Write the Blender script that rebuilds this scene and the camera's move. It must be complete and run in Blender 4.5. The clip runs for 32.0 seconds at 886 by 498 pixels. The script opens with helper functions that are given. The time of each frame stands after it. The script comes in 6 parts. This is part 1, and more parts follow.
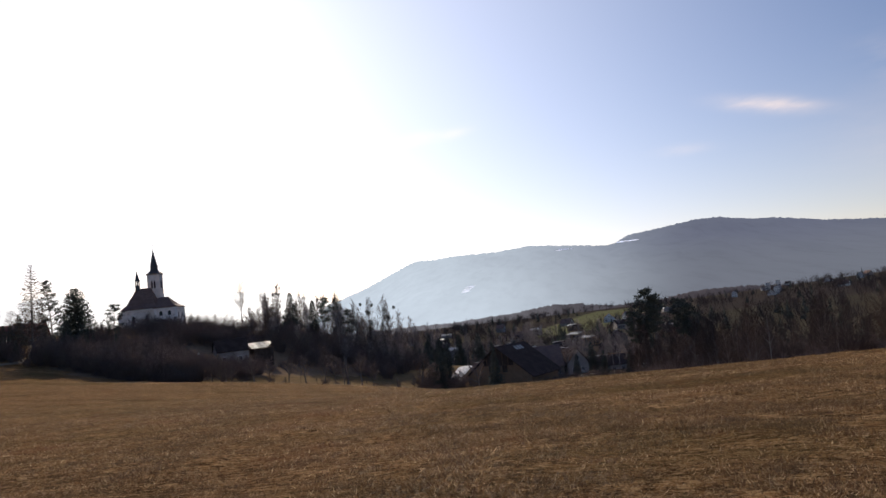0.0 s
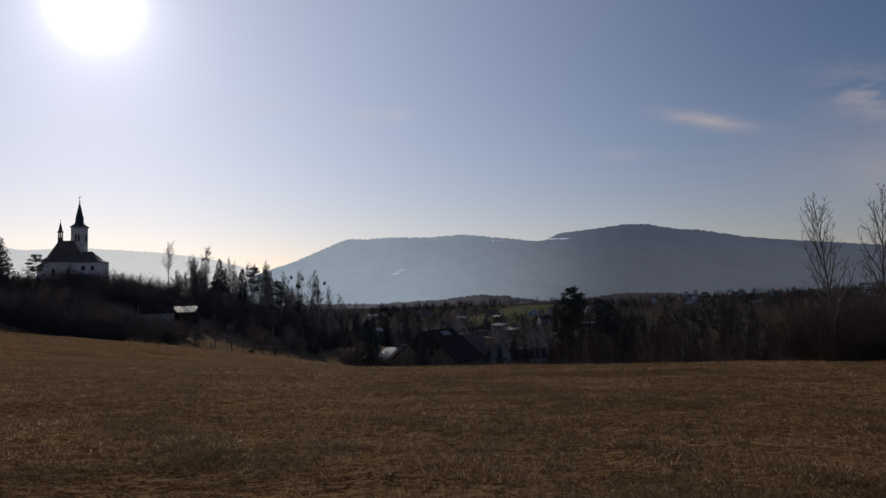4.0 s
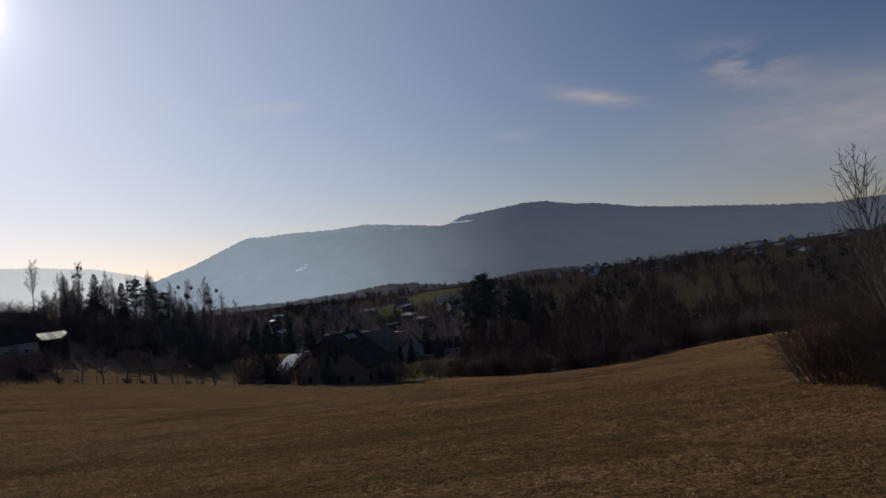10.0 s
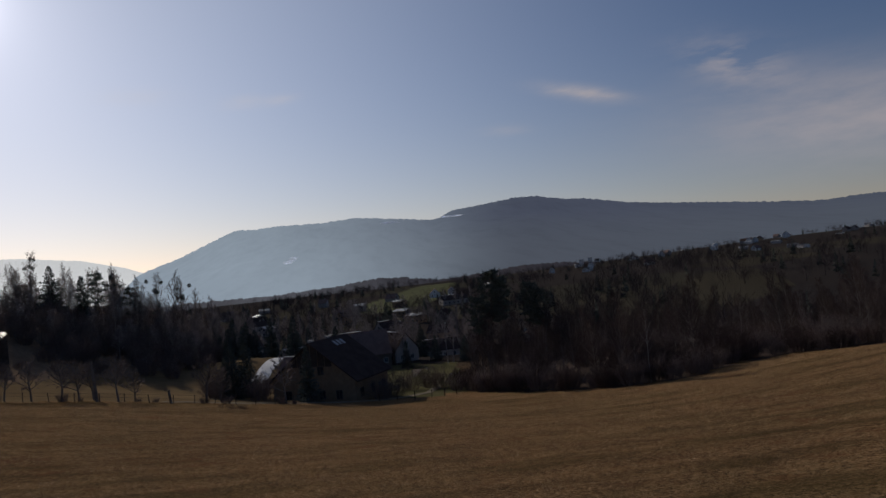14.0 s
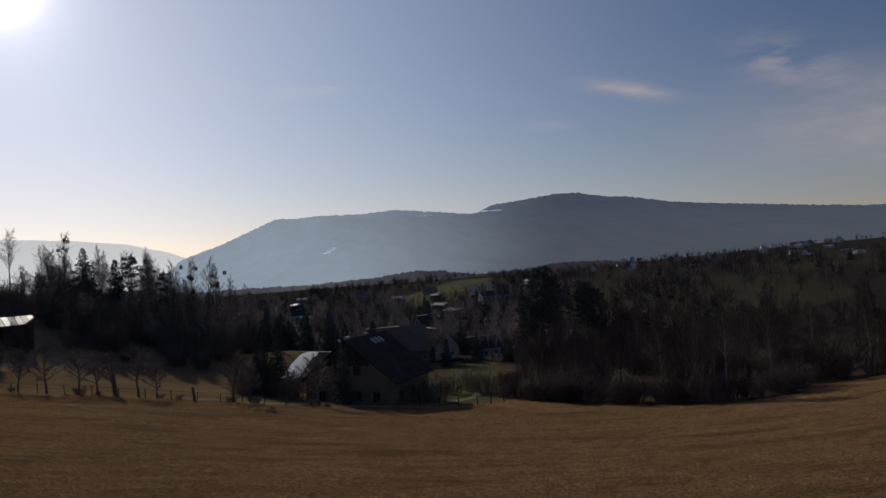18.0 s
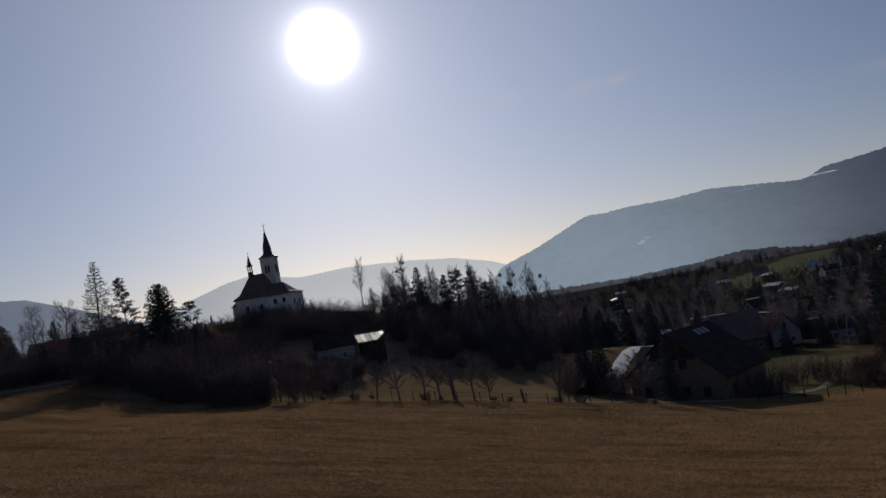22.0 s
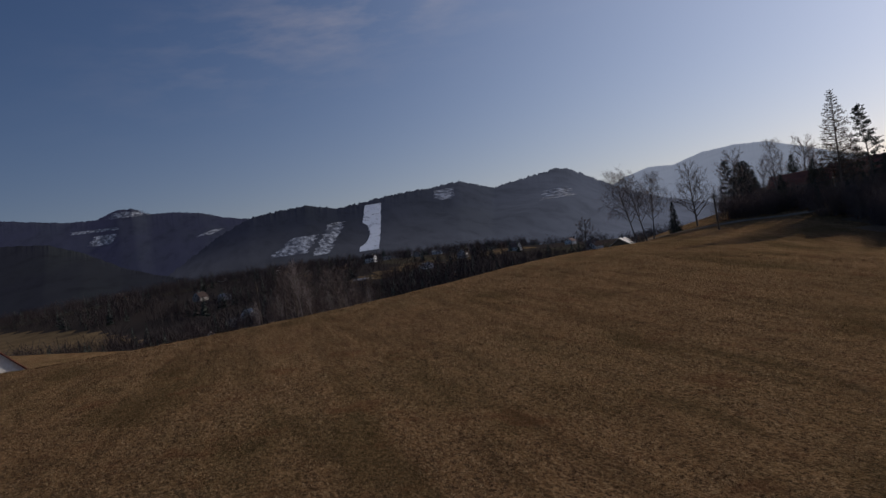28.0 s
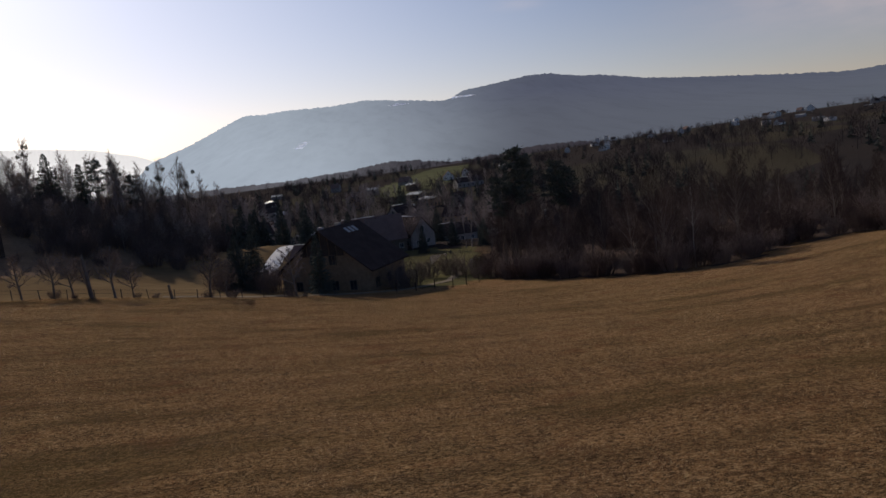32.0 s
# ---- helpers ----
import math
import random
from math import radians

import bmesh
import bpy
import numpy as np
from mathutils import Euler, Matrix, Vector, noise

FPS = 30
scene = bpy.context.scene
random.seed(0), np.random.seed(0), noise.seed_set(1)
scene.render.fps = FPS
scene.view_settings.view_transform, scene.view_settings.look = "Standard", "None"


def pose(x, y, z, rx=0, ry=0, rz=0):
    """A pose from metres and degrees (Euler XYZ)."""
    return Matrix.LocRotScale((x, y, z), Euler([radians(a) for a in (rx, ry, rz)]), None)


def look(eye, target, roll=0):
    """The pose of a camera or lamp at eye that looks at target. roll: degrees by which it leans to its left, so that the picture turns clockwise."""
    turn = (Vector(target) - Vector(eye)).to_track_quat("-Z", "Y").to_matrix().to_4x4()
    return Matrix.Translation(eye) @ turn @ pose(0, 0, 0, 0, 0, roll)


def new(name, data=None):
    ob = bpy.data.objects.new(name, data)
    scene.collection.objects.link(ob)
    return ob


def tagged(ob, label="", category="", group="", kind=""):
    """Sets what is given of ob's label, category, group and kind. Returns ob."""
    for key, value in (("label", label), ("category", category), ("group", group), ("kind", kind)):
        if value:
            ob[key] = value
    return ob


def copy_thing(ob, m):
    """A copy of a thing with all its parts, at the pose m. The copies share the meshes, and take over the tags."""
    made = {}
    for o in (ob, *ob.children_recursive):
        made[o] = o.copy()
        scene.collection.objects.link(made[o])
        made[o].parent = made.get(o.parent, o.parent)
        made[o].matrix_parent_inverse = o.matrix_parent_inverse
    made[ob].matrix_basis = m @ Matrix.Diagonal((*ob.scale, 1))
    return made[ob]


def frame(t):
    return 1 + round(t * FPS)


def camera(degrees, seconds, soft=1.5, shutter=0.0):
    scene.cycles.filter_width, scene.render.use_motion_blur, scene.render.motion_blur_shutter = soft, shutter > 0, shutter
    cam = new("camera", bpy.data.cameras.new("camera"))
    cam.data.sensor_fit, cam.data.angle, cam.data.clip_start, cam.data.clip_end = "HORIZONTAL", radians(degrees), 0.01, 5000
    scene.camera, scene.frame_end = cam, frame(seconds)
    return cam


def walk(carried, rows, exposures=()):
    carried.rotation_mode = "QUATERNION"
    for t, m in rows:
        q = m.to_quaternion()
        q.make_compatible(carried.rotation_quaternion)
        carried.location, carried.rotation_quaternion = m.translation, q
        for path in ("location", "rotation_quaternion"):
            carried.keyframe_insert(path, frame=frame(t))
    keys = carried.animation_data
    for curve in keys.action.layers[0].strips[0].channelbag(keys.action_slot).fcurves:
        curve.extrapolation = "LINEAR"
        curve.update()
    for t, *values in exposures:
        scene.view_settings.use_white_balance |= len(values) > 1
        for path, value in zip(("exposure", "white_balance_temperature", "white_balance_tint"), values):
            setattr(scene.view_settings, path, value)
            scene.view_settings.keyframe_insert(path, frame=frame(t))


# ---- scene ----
cam = camera(63.3, 32.0)
PATH = [
    (0.0, pose(0.76, 2.23, -0.09, 94.84, 6.25, 5.78)),
    (0.5, pose(0.64, 1.92, -0.24, 93.74, 4.22, 11.40)),
    (1.0, pose(0.57, 1.61, -0.35, 93.37, 3.70, 13.50)),
    (1.5, pose(0.53, 1.31, -0.40, 93.33, 1.81, 13.48)),
    (2.0, pose(0.49, 1.01, -0.38, 93.24, 4.40, 12.14)),
    (2.5, pose(0.41, 0.70, -0.33, 93.24, 4.38, 9.77)),
    (3.0, pose(0.31, 0.43, -0.25, 93.16, 5.84, 6.61)),
    (3.5, pose(0.16, 0.20, -0.14, 93.18, 3.96, 3.55)),
    (4.0, pose(-0.00, -0.00, -0.00, 93.15, 1.15, 0.06)),
    (4.5, pose(-0.17, -0.16, 0.17, 93.09, 0.52, -1.93)),
    (6.5, pose(-0.58, 0.45, 0.94, 92.08, 8.09, -7.99)),
    (7.0, pose(-0.21, 1.45, 0.92, 92.11, 4.93, -7.75)),
    (7.5, pose(0.27, 2.65, 0.94, 92.14, 1.17, -6.75)),
    (8.0, pose(0.69, 4.10, 1.06, 92.03, 1.32, -6.63)),
    (8.5, pose(1.02, 5.69, 1.11, 91.98, 0.20, -6.12)),
    (9.0, pose(1.26, 7.46, 1.22, 91.86, 2.09, -6.31)),
    (9.5, pose(1.39, 9.44, 1.28, 91.87, 2.71, -6.47)),
    (10.0, pose(1.42, 11.59, 1.36, 91.72, 5.99, -7.32)),
    (10.5, pose(1.52, 13.67, 1.42, 91.67, 5.75, -7.22)),
    (11.0, pose(1.51, 16.03, 1.48, 91.60, 5.62, -7.36)),
    (11.5, pose(1.56, 18.56, 1.43, 91.55, 5.40, -7.45)),
    (12.0, pose(1.58, 21.26, 1.40, 91.49, 5.00, -7.46)),
    (12.5, pose(1.59, 24.09, 1.42, 91.42, 4.57, -7.61)),
    (13.0, pose(1.56, 27.00, 1.50, 91.41, 4.27, -7.45)),
    (13.5, pose(1.54, 29.97, 1.60, 91.17, 5.81, -8.11)),
    (15.5, pose(1.39, 41.51, 2.04, 91.42, 3.73, -8.37)),
    (16.0, pose(1.17, 42.45, 2.20, 91.77, 5.44, -6.43)),
    (16.5, pose(0.97, 42.98, 2.24, 91.71, 7.28, -5.11)),
    (17.0, pose(0.90, 43.15, 2.15, 91.31, 9.20, -5.20)),
    (17.5, pose(0.96, 43.11, 2.00, 91.05, 8.40, -5.54)),
    (18.0, pose(1.13, 43.01, 1.88, 90.95, 3.71, -5.17)),
    (18.5, pose(1.33, 42.95, 1.87, 90.90, 0.15, -4.88)),
    (19.0, pose(1.54, 42.96, 1.94, 90.89, 0.27, -4.95)),
    (19.5, pose(1.65, 43.03, 2.00, 90.81, 3.41, -5.16)),
    (20.0, pose(1.70, 43.11, 2.03, 90.87, 4.02, -4.60)),
    (20.5, pose(1.74, 43.15, 2.05, 91.56, 4.52, 0.30)),
    (21.0, pose(1.83, 43.19, 2.10, 92.45, 6.09, 7.07)),
    (21.5, pose(1.99, 43.23, 2.14, 93.11, 7.72, 13.39)),
    (22.0, pose(2.04, 43.28, 2.18, 93.59, 9.99, 19.85)),
    (22.5, pose(2.02, 43.33, 2.20, 94.29, 10.28, 27.75)),
    (23.0, pose(2.01, 43.37, 2.16, 95.10, 9.38, 37.58)),
    (23.5, pose(2.01, 43.41, 2.05, 96.07, 10.33, 49.79)),
    (24.0, pose(1.95, 43.46, 1.83, 96.64, 8.99, 61.56)),
    (24.5, pose(1.84, 43.51, 1.55, 96.22, 9.26, 66.82)),
    (25.0, pose(1.69, 43.58, 1.26, 95.42, 8.94, 69.20)),
    (25.5, pose(1.52, 43.70, 1.02, 94.66, 6.73, 71.33)),
    (27.5, pose(1.13, 44.11, 0.94, 91.35, 10.32, 74.50)),
    (28.0, pose(1.12, 44.16, 0.89, 90.62, 9.05, 74.79)),
    (28.5, pose(1.17, 44.19, 0.82, 89.42, 9.17, 71.99)),
    (29.0, pose(1.28, 44.19, 0.73, 87.54, 12.39, 65.13)),
    (29.5, pose(1.47, 44.14, 0.61, 84.63, 11.28, 50.14)),
    (30.0, pose(1.73, 44.05, 0.58, 82.48, 8.54, 34.15)),
    (30.5, pose(1.96, 43.88, 0.70, 81.51, 1.22, 18.62)),
    (31.0, pose(2.05, 43.68, 0.88, 80.83, 3.49, 1.82)),
    (31.5, pose(1.97, 43.44, 1.02, 81.34, 8.06, -6.81)),
    (32.0, pose(1.87, 43.19, 1.14, 81.96, 6.67, -7.22)),
]
walk(cam, PATH, [(0.0, 1.15, 7100, 13), (1.0, 0.74, 7000, 12), (2.0, 0.44, 6800, 12), (4.0, 0.05, 6700, 11), (7.0, 0.0, 6600, 10), (13.0, -0.03, 6600, 10), (19.0, -0.03, 6600, 10), (21.0, -0.13, 6550, 10), (22.0, -0.25, 6450, 10), (23.0, -0.5, 6250, 10), (24.0, -0.66, 6350, 11), (25.0, -0.58, 6300, 12), (28.0, 0.06, 6500, 12), (29.0, 0.25, 6600, 12), (30.0, 0.58, 6900, 14), (32.0, 0.45, 6900, 14)])

SUN_AZ, SUN_EL = -26.0, 20.5


def bearing(az, el):
    """Unit vector from a compass bearing (0 = +y, clockwise) and a height, in degrees."""
    a, e = radians(az), radians(el)
    return Vector((math.sin(a) * math.cos(e), math.cos(a) * math.cos(e), math.sin(e)))


# ---- sky and sun ----
world = bpy.data.worlds.new("world")
scene.world = world
world.use_nodes = True
wn, wl = world.node_tree.nodes, world.node_tree.links
wn.clear()


def wnode(kind, **kw):
    n = wn.new(kind)
    for k, v in kw.items():
        n.inputs[k].default_value = v
    return n


def wmath(op, a, b=None, clamp=False):
    n = wn.new("ShaderNodeMath")
    n.operation, n.use_clamp = op, clamp
    for i, v in enumerate((a, b)):
        if v is None:
            continue
        if isinstance(v, (int, float)):
            n.inputs[i].default_value = v
        else:
            wl.new(v, n.inputs[i])
    return n.outputs[0]


def wdot(vec, d):
    n = wn.new("ShaderNodeVectorMath")
    n.operation = "DOT_PRODUCT"
    wl.new(vec, n.inputs[0])
    n.inputs[1].default_value = d
    return n.outputs["Value"]


sky = wn.new("ShaderNodeTexSky")
sky.sky_type = "NISHITA"
sky.sun_disc = False
sky.sun_elevation = radians(SUN_EL)
sky.sun_rotation = radians(SUN_AZ)
sky.altitude = 400
sky.air_density, sky.dust_density, sky.ozone_density = 1.0, 0.45, 3.5
way = wn.new("ShaderNodeTexCoord").outputs["Generated"]
facing = wdot(way, bearing(SUN_AZ, SUN_EL))
glow_wide = wmath("POWER", wmath("MAXIMUM", facing, 0.0), 5.0)
glow_mid = wmath("POWER", wmath("MAXIMUM", facing, 0.0), 160.0)
glow_core = wmath("POWER", wmath("MAXIMUM", facing, 0.0), 2700.0)
up = wn.new("ShaderNodeSeparateXYZ")
wl.new(way, up.inputs[0])
low = wmath("POWER", wmath("SUBTRACT", 1.0, wmath("ABSOLUTE", up.outputs[2]), clamp=True), 7.0)
sunward = wmath("POWER", wmath("MULTIPLY", wmath("ADD", facing, 1.0), 0.5), 3.0)
haze = wmath("MULTIPLY", wmath("MULTIPLY", low, sunward), 0.215)
glow = wmath("ADD", wmath("MULTIPLY", glow_mid, 0.15),
             wmath("ADD", wmath("MULTIPLY", glow_core, 5.5), wmath("MULTIPLY", wmath("POWER", wmath("MAXIMUM", facing, 0.0), 620.0), 0.42)))
# thin streak clouds and a soft bank of cirrus low in the west
sep = wn.new("ShaderNodeSeparateXYZ")
wl.new(way, sep.inputs[0])
stretch = wn.new("ShaderNodeMapping")
stretch.inputs["Scale"].default_value = (5.0, 5.0, 18.0)
stretch.inputs["Rotation"].default_value = (0.0, radians(12), 0.0)
wl.new(way, stretch.inputs[0])
wisps = wnode("ShaderNodeTexNoise", Scale=2.2, Detail=7.0, Roughness=0.58)
wl.new(stretch.outputs[0], wisps.inputs["Vector"])


def cloud_patch(az, el, wide, high, tilt, low, top, gain):
    """A wisp round a bearing, wide by high degrees across, leaning by tilt, broken up by the noise."""
    c = bearing(az, el)
    right = bearing(az + 90, 0)
    upward = right.cross(c)
    t = radians(tilt)
    u = wmath("DIVIDE", wdot(way, right * math.cos(t) + upward * math.sin(t)), math.sin(radians(wide)))
    v = wmath("DIVIDE", wdot(way, upward * math.cos(t) - right * math.sin(t)), math.sin(radians(high)))
    fall = wmath("ADD", wmath("MULTIPLY", u, u), wmath("MULTIPLY", v, wmath("MULTIPLY", v, 1.0)))
    ahead = wmath("GREATER_THAN", wdot(way, c), 0.5)
    near = wmath("MULTIPLY", wmath("POWER", 2.718, wmath("MULTIPLY", fall, -1.0)), ahead)
    rng = wn.new("ShaderNodeMapRange")
    rng.inputs["From Min"].default_value, rng.inputs["From Max"].default_value = low, top
    wl.new(wisps.outputs[0], rng.inputs[0])
    return wmath("MULTIPLY", wmath("MULTIPLY", rng.outputs[0], near), gain)


cover = cloud_patch(20.4, 12.1, 2.7, 0.5, -15, 0.2, 0.55, 1.3)
for spec in ((40.0, 7.6, 11.0, 3.2, -4, 0.0, 0.6, 0.9), (31.5, 12.6, 3.2, 1.4, -22, 0.4, 0.6, 0.75), (-6.4, 13.7, 1.5, 0.45, 4, 0.3, 0.6, 0.5),
             (-3.3, 13.8, 1.3, 0.4, 10, 0.3, 0.6, 0.35), (-13.5, 14.2, 2.4, 0.6, 0, 0.3, 0.6, 0.3), (14.0, 10.0, 2.0, 0.4, -3, 0.3, 0.6, 0.25),
             (-78.0, 20.0, 14.0, 4.0, 8, 0.42, 0.75, 0.4), (-55.0, 19.0, 5.0, 0.9, -12, 0.35, 0.7, 0.3)):
    cover = wmath("ADD", cover, cloud_patch(*spec), clamp=True)
bg_sky = wnode("ShaderNodeBackground", Strength=0.0368)
cool = wn.new("ShaderNodeMix")
cool.data_type, cool.blend_type = "RGBA", "MULTIPLY"
cool.inputs[0].default_value = 1.0
tone = wn.new("ShaderNodeMix")
tone.data_type = "RGBA"
tone.inputs[6].default_value, tone.inputs[7].default_value = (0.97, 1.025, 1.23, 1), (1.1, 0.965, 1.02, 1)
wl.new(wmath("MULTIPLY", low, 1.35, clamp=True), tone.inputs[0])
wl.new(tone.outputs[2], cool.inputs[7])
wl.new(sky.outputs[0], cool.inputs[6])
wl.new(cool.outputs[2], bg_sky.inputs[0])
bg_cloud = wnode("ShaderNodeBackground", Color=(0.64, 0.585, 0.63, 1), Strength=0.5)
mixc = wn.new("ShaderNodeMixShader")
wl.new(wmath("MULTIPLY", cover, 0.8), mixc.inputs[0])
wl.new(bg_sky.outputs[0], mixc.inputs[1])
wl.new(bg_cloud.outputs[0], mixc.inputs[2])
bg_glow = wnode("ShaderNodeBackground", Color=(1.02, 0.97, 1.03, 1))
wl.new(glow, bg_glow.inputs[1])
bg_wide = wnode("ShaderNodeBackground", Color=(0.97, 1.005, 1.06, 1))
wl.new(wmath("MULTIPLY", glow_wide, 0.28), bg_wide.inputs[1])
glows = wn.new("ShaderNodeAddShader")
wl.new(bg_glow.outputs[0], glows.inputs[0])
wl.new(bg_wide.outputs[0], glows.inputs[1])
adds = wn.new("ShaderNodeAddShader")
wl.new(mixc.outputs[0], adds.inputs[0])
wl.new(glows.outputs[0], adds.inputs[1])
bg_warm = wnode("ShaderNodeBackground", Color=(1.0, 0.85, 0.75, 1))
wl.new(wmath("ADD", wmath("MULTIPLY", wmath("POWER", low, 2.0), 0.05), haze), bg_warm.inputs[1])
adds_low = wn.new("ShaderNodeAddShader")
wl.new(adds.outputs[0], adds_low.inputs[0])
wl.new(bg_warm.outputs[0], adds_low.inputs[1])
wout = wn.new("ShaderNodeOutputWorld")
wl.new(adds_low.outputs[0], wout.inputs[0])

sun_data = bpy.data.lights.new("sun", "SUN")
sun_data.energy, sun_data.angle, sun_data.color = 2.6, radians(0.6), (1.0, 0.93, 0.82)
sun = new("sun", sun_data)
sun.matrix_world = look(bearing(SUN_AZ, SUN_EL) * 200, (0, 0, 0))


# ---- materials ----
class Mat:
    """A small node builder for procedural materials."""

    def __init__(self, name, rough=0.8, metal=0.0, spec=0.3):
        self.m = bpy.data.materials.new(name)
        self.m.use_nodes = True
        self.t = self.m.node_tree
        self.b = self.t.nodes["Principled BSDF"]
        self.b.inputs["Roughness"].default_value = rough
        self.b.inputs["Metallic"].default_value = metal
        self.b.inputs["Specular IOR Level"].default_value = spec
        self.co = self.t.nodes.new("ShaderNodeTexCoord")

    def node(self, kind, **kw):
        n = self.t.nodes.new(kind)
        for k, v in kw.items():
            n.inputs[k].default_value = v
        return n

    def link(self, a, b):
        self.t.links.new(a, b)

    def noise(self, scale, detail=5.0, rough=0.55, stretch=None, kind="Object", turn=0.0):
        n = self.node("ShaderNodeTexNoise", Scale=scale, Detail=detail, Roughness=rough)
        v = self.co.outputs[kind]
        if stretch:
            mp = self.node("ShaderNodeMapping", Scale=stretch, Rotation=(0, 0, turn))
            self.link(v, mp.inputs[0])
            v = mp.outputs[0]
        self.link(v, n.inputs["Vector"])
        return n.outputs[0]

    def ramp(self, fac, *stops):
        r = self.node("ShaderNodeValToRGB")
        e = r.color_ramp.elements
        while len(e) < len(stops):
            e.new(0.5)
        for s, (p, c) in zip(e, stops):
            s.position, s.color = p, (*c, 1)
        self.link(fac, r.inputs[0])
        return r.outputs[0]

    def span(self, fac, a, b, c=0.0, d=1.0):
        r = self.node("ShaderNodeMapRange")
        r.interpolation_type = "SMOOTHSTEP"
        for k, v in zip(("From Min", "From Max", "To Min", "To Max"), (a, b, c, d)):
            r.inputs[k].default_value = v
        self.link(fac, r.inputs[0])
        return r.outputs[0]

    def mix(self, fac, a, b, how="MIX"):
        n = self.t.nodes.new("ShaderNodeMix")
        n.data_type, n.blend_type = "RGBA", how
        if isinstance(fac, (int, float)):
            n.inputs[0].default_value = fac
        else:
            self.link(fac, n.inputs[0])
        for i, v in ((6, a), (7, b)):
            if isinstance(v, tuple):
                n.inputs[i].default_value = (*v, 1)
            else:
                self.link(v, n.inputs[i])
        return n.outputs[2]

    def random(self):
        return self.node("ShaderNodeObjectInfo").outputs["Random"]

    def island(self):
        return self.node("ShaderNodeNewGeometry").outputs["Random Per Island"]

    def color(self, c):
        if isinstance(c, tuple):
            self.b.inputs["Base Color"].default_value = (*c, 1)
        else:
            self.link(c, self.b.inputs["Base Color"])
        return self

    def bump(self, h, strength=0.5, dist=0.05):
        n = self.node("ShaderNodeBump", Strength=strength, Distance=dist)
        self.link(h, n.inputs["Height"])
        self.link(n.outputs[0], self.b.inputs["Normal"])
        return self


def plain(name, a, b, scale, rough=0.85, metal=0.0, bump=0.3, dist=0.02, vary=0.25, spec=0.3):
    """Two tones blended by fine and coarse noise, a little different on each object."""
    k = Mat(name, rough, metal, spec)
    fine, coarse = k.noise(scale, 6, 0.6), k.noise(scale * 0.13, 3)
    tone = k.mix(k.span(coarse, 0.35, 0.65), a, b)
    tone = k.mix(k.span(fine, 0.3, 0.7, 0.0, 0.5), tone, tuple(v * 0.55 for v in a))
    tone = k.mix(k.span(k.random(), 0, 1, 0, vary), tone, tuple(min(1, v * 1.5) for v in b))
    k.color(tone)
    if bump:
        k.bump(fine, bump, dist)
    return k.m


BARK = plain("bark", (0.15, 0.125, 0.11), (0.21, 0.18, 0.16), 9.0, 1.0, bump=0.7, spec=0.0)
TWIG = plain("twigs", (0.15, 0.118, 0.108), (0.22, 0.175, 0.16), 2.0, 1.0, bump=0, spec=0.0)
# paler copies of twigs and bark; the far woods' haze is in their colour
TWIG_VEILED = plain("haze_paled_twigs", (0.25, 0.21, 0.2), (0.33, 0.28, 0.265), 2.0, 1.0, bump=0, spec=0.0)
BARK_VEILED = plain("haze_paled_bark", (0.22, 0.19, 0.18), (0.3, 0.26, 0.25), 9.0, 1.0, bump=0.6, spec=0.0)
TWIG_FAR = plain("purple_brown_twigs", (0.066, 0.052, 0.05), (0.096, 0.074, 0.07), 0.05, 1.0, bump=0, spec=0.0)
TWIG_RED = plain("red_brown_twigs", (0.07, 0.05, 0.046), (0.096, 0.069, 0.062), 0.3, 1.0, bump=0, vary=0.5, spec=0.0)
BIRCH = plain("birch_bark", (0.22, 0.2, 0.19), (0.32, 0.3, 0.28), 4.0, 0.95, spec=0.0)
SPRUCE = plain("spruce_needles", (0.095, 0.102, 0.09), (0.12, 0.13, 0.108), 1.5, 1.0, bump=0, spec=0.0)
PINE = plain("pine_needles", (0.095, 0.102, 0.088), (0.12, 0.13, 0.105), 1.2, 1.0, bump=0, spec=0.0)
LARCH = plain("larch_twigs", (0.11, 0.085, 0.07), (0.16, 0.125, 0.1), 2.0, 1.0, bump=0, spec=0.0)
PLASTER = plain("lime_plaster", (0.72, 0.66, 0.61), (0.82, 0.76, 0.71), 0.9, 0.95, bump=0.15, spec=0.0)
PLASTER_OCHRE = plain("ochre_plaster", (0.28, 0.193, 0.125), (0.34, 0.238, 0.155), 1.5, 1.0, bump=0.2, spec=0.0)
PLASTER_GREY = plain("grey_plaster", (0.28, 0.26, 0.245), (0.38, 0.35, 0.33), 1.5, 1.0, bump=0.2, spec=0.0)
WHITEWASH = plain("white_plaster", (0.7, 0.7, 0.68), (0.8, 0.79, 0.77), 2.0, 0.9, bump=0.1)
TILE_RED = plain("red_clay_tile", (0.19, 0.08, 0.06), (0.26, 0.11, 0.08), 5.0, 0.9, spec=0.05)
TILE_DARK = plain("dark_tile", (0.055, 0.04, 0.036), (0.085, 0.062, 0.056), 5.0, 1.0, spec=0.0)
TILE_BROWN = plain("brown_roof", (0.16, 0.108, 0.095), (0.22, 0.15, 0.128), 5.0, 0.9, spec=0.05)
SHEET = plain("zinc_sheet", (0.32, 0.32, 0.32), (0.46, 0.46, 0.45), 1.2, 0.55, 0.75, bump=0.2)
SHEET_DULL = plain("weathered_sheet", (0.68, 0.63, 0.57), (0.78, 0.73, 0.67), 2.0, 0.85, 0.0, bump=0.05, spec=0.1)
SHEET_OLD = plain("stained_zinc_sheet", (0.2, 0.195, 0.19), (0.3, 0.29, 0.28), 1.2, 0.6, 0.7, bump=0.2)
COPPER = plain("spire_sheet", (0.06, 0.06, 0.062), (0.09, 0.09, 0.09), 3.0, 0.55, 0.3, bump=0.1)
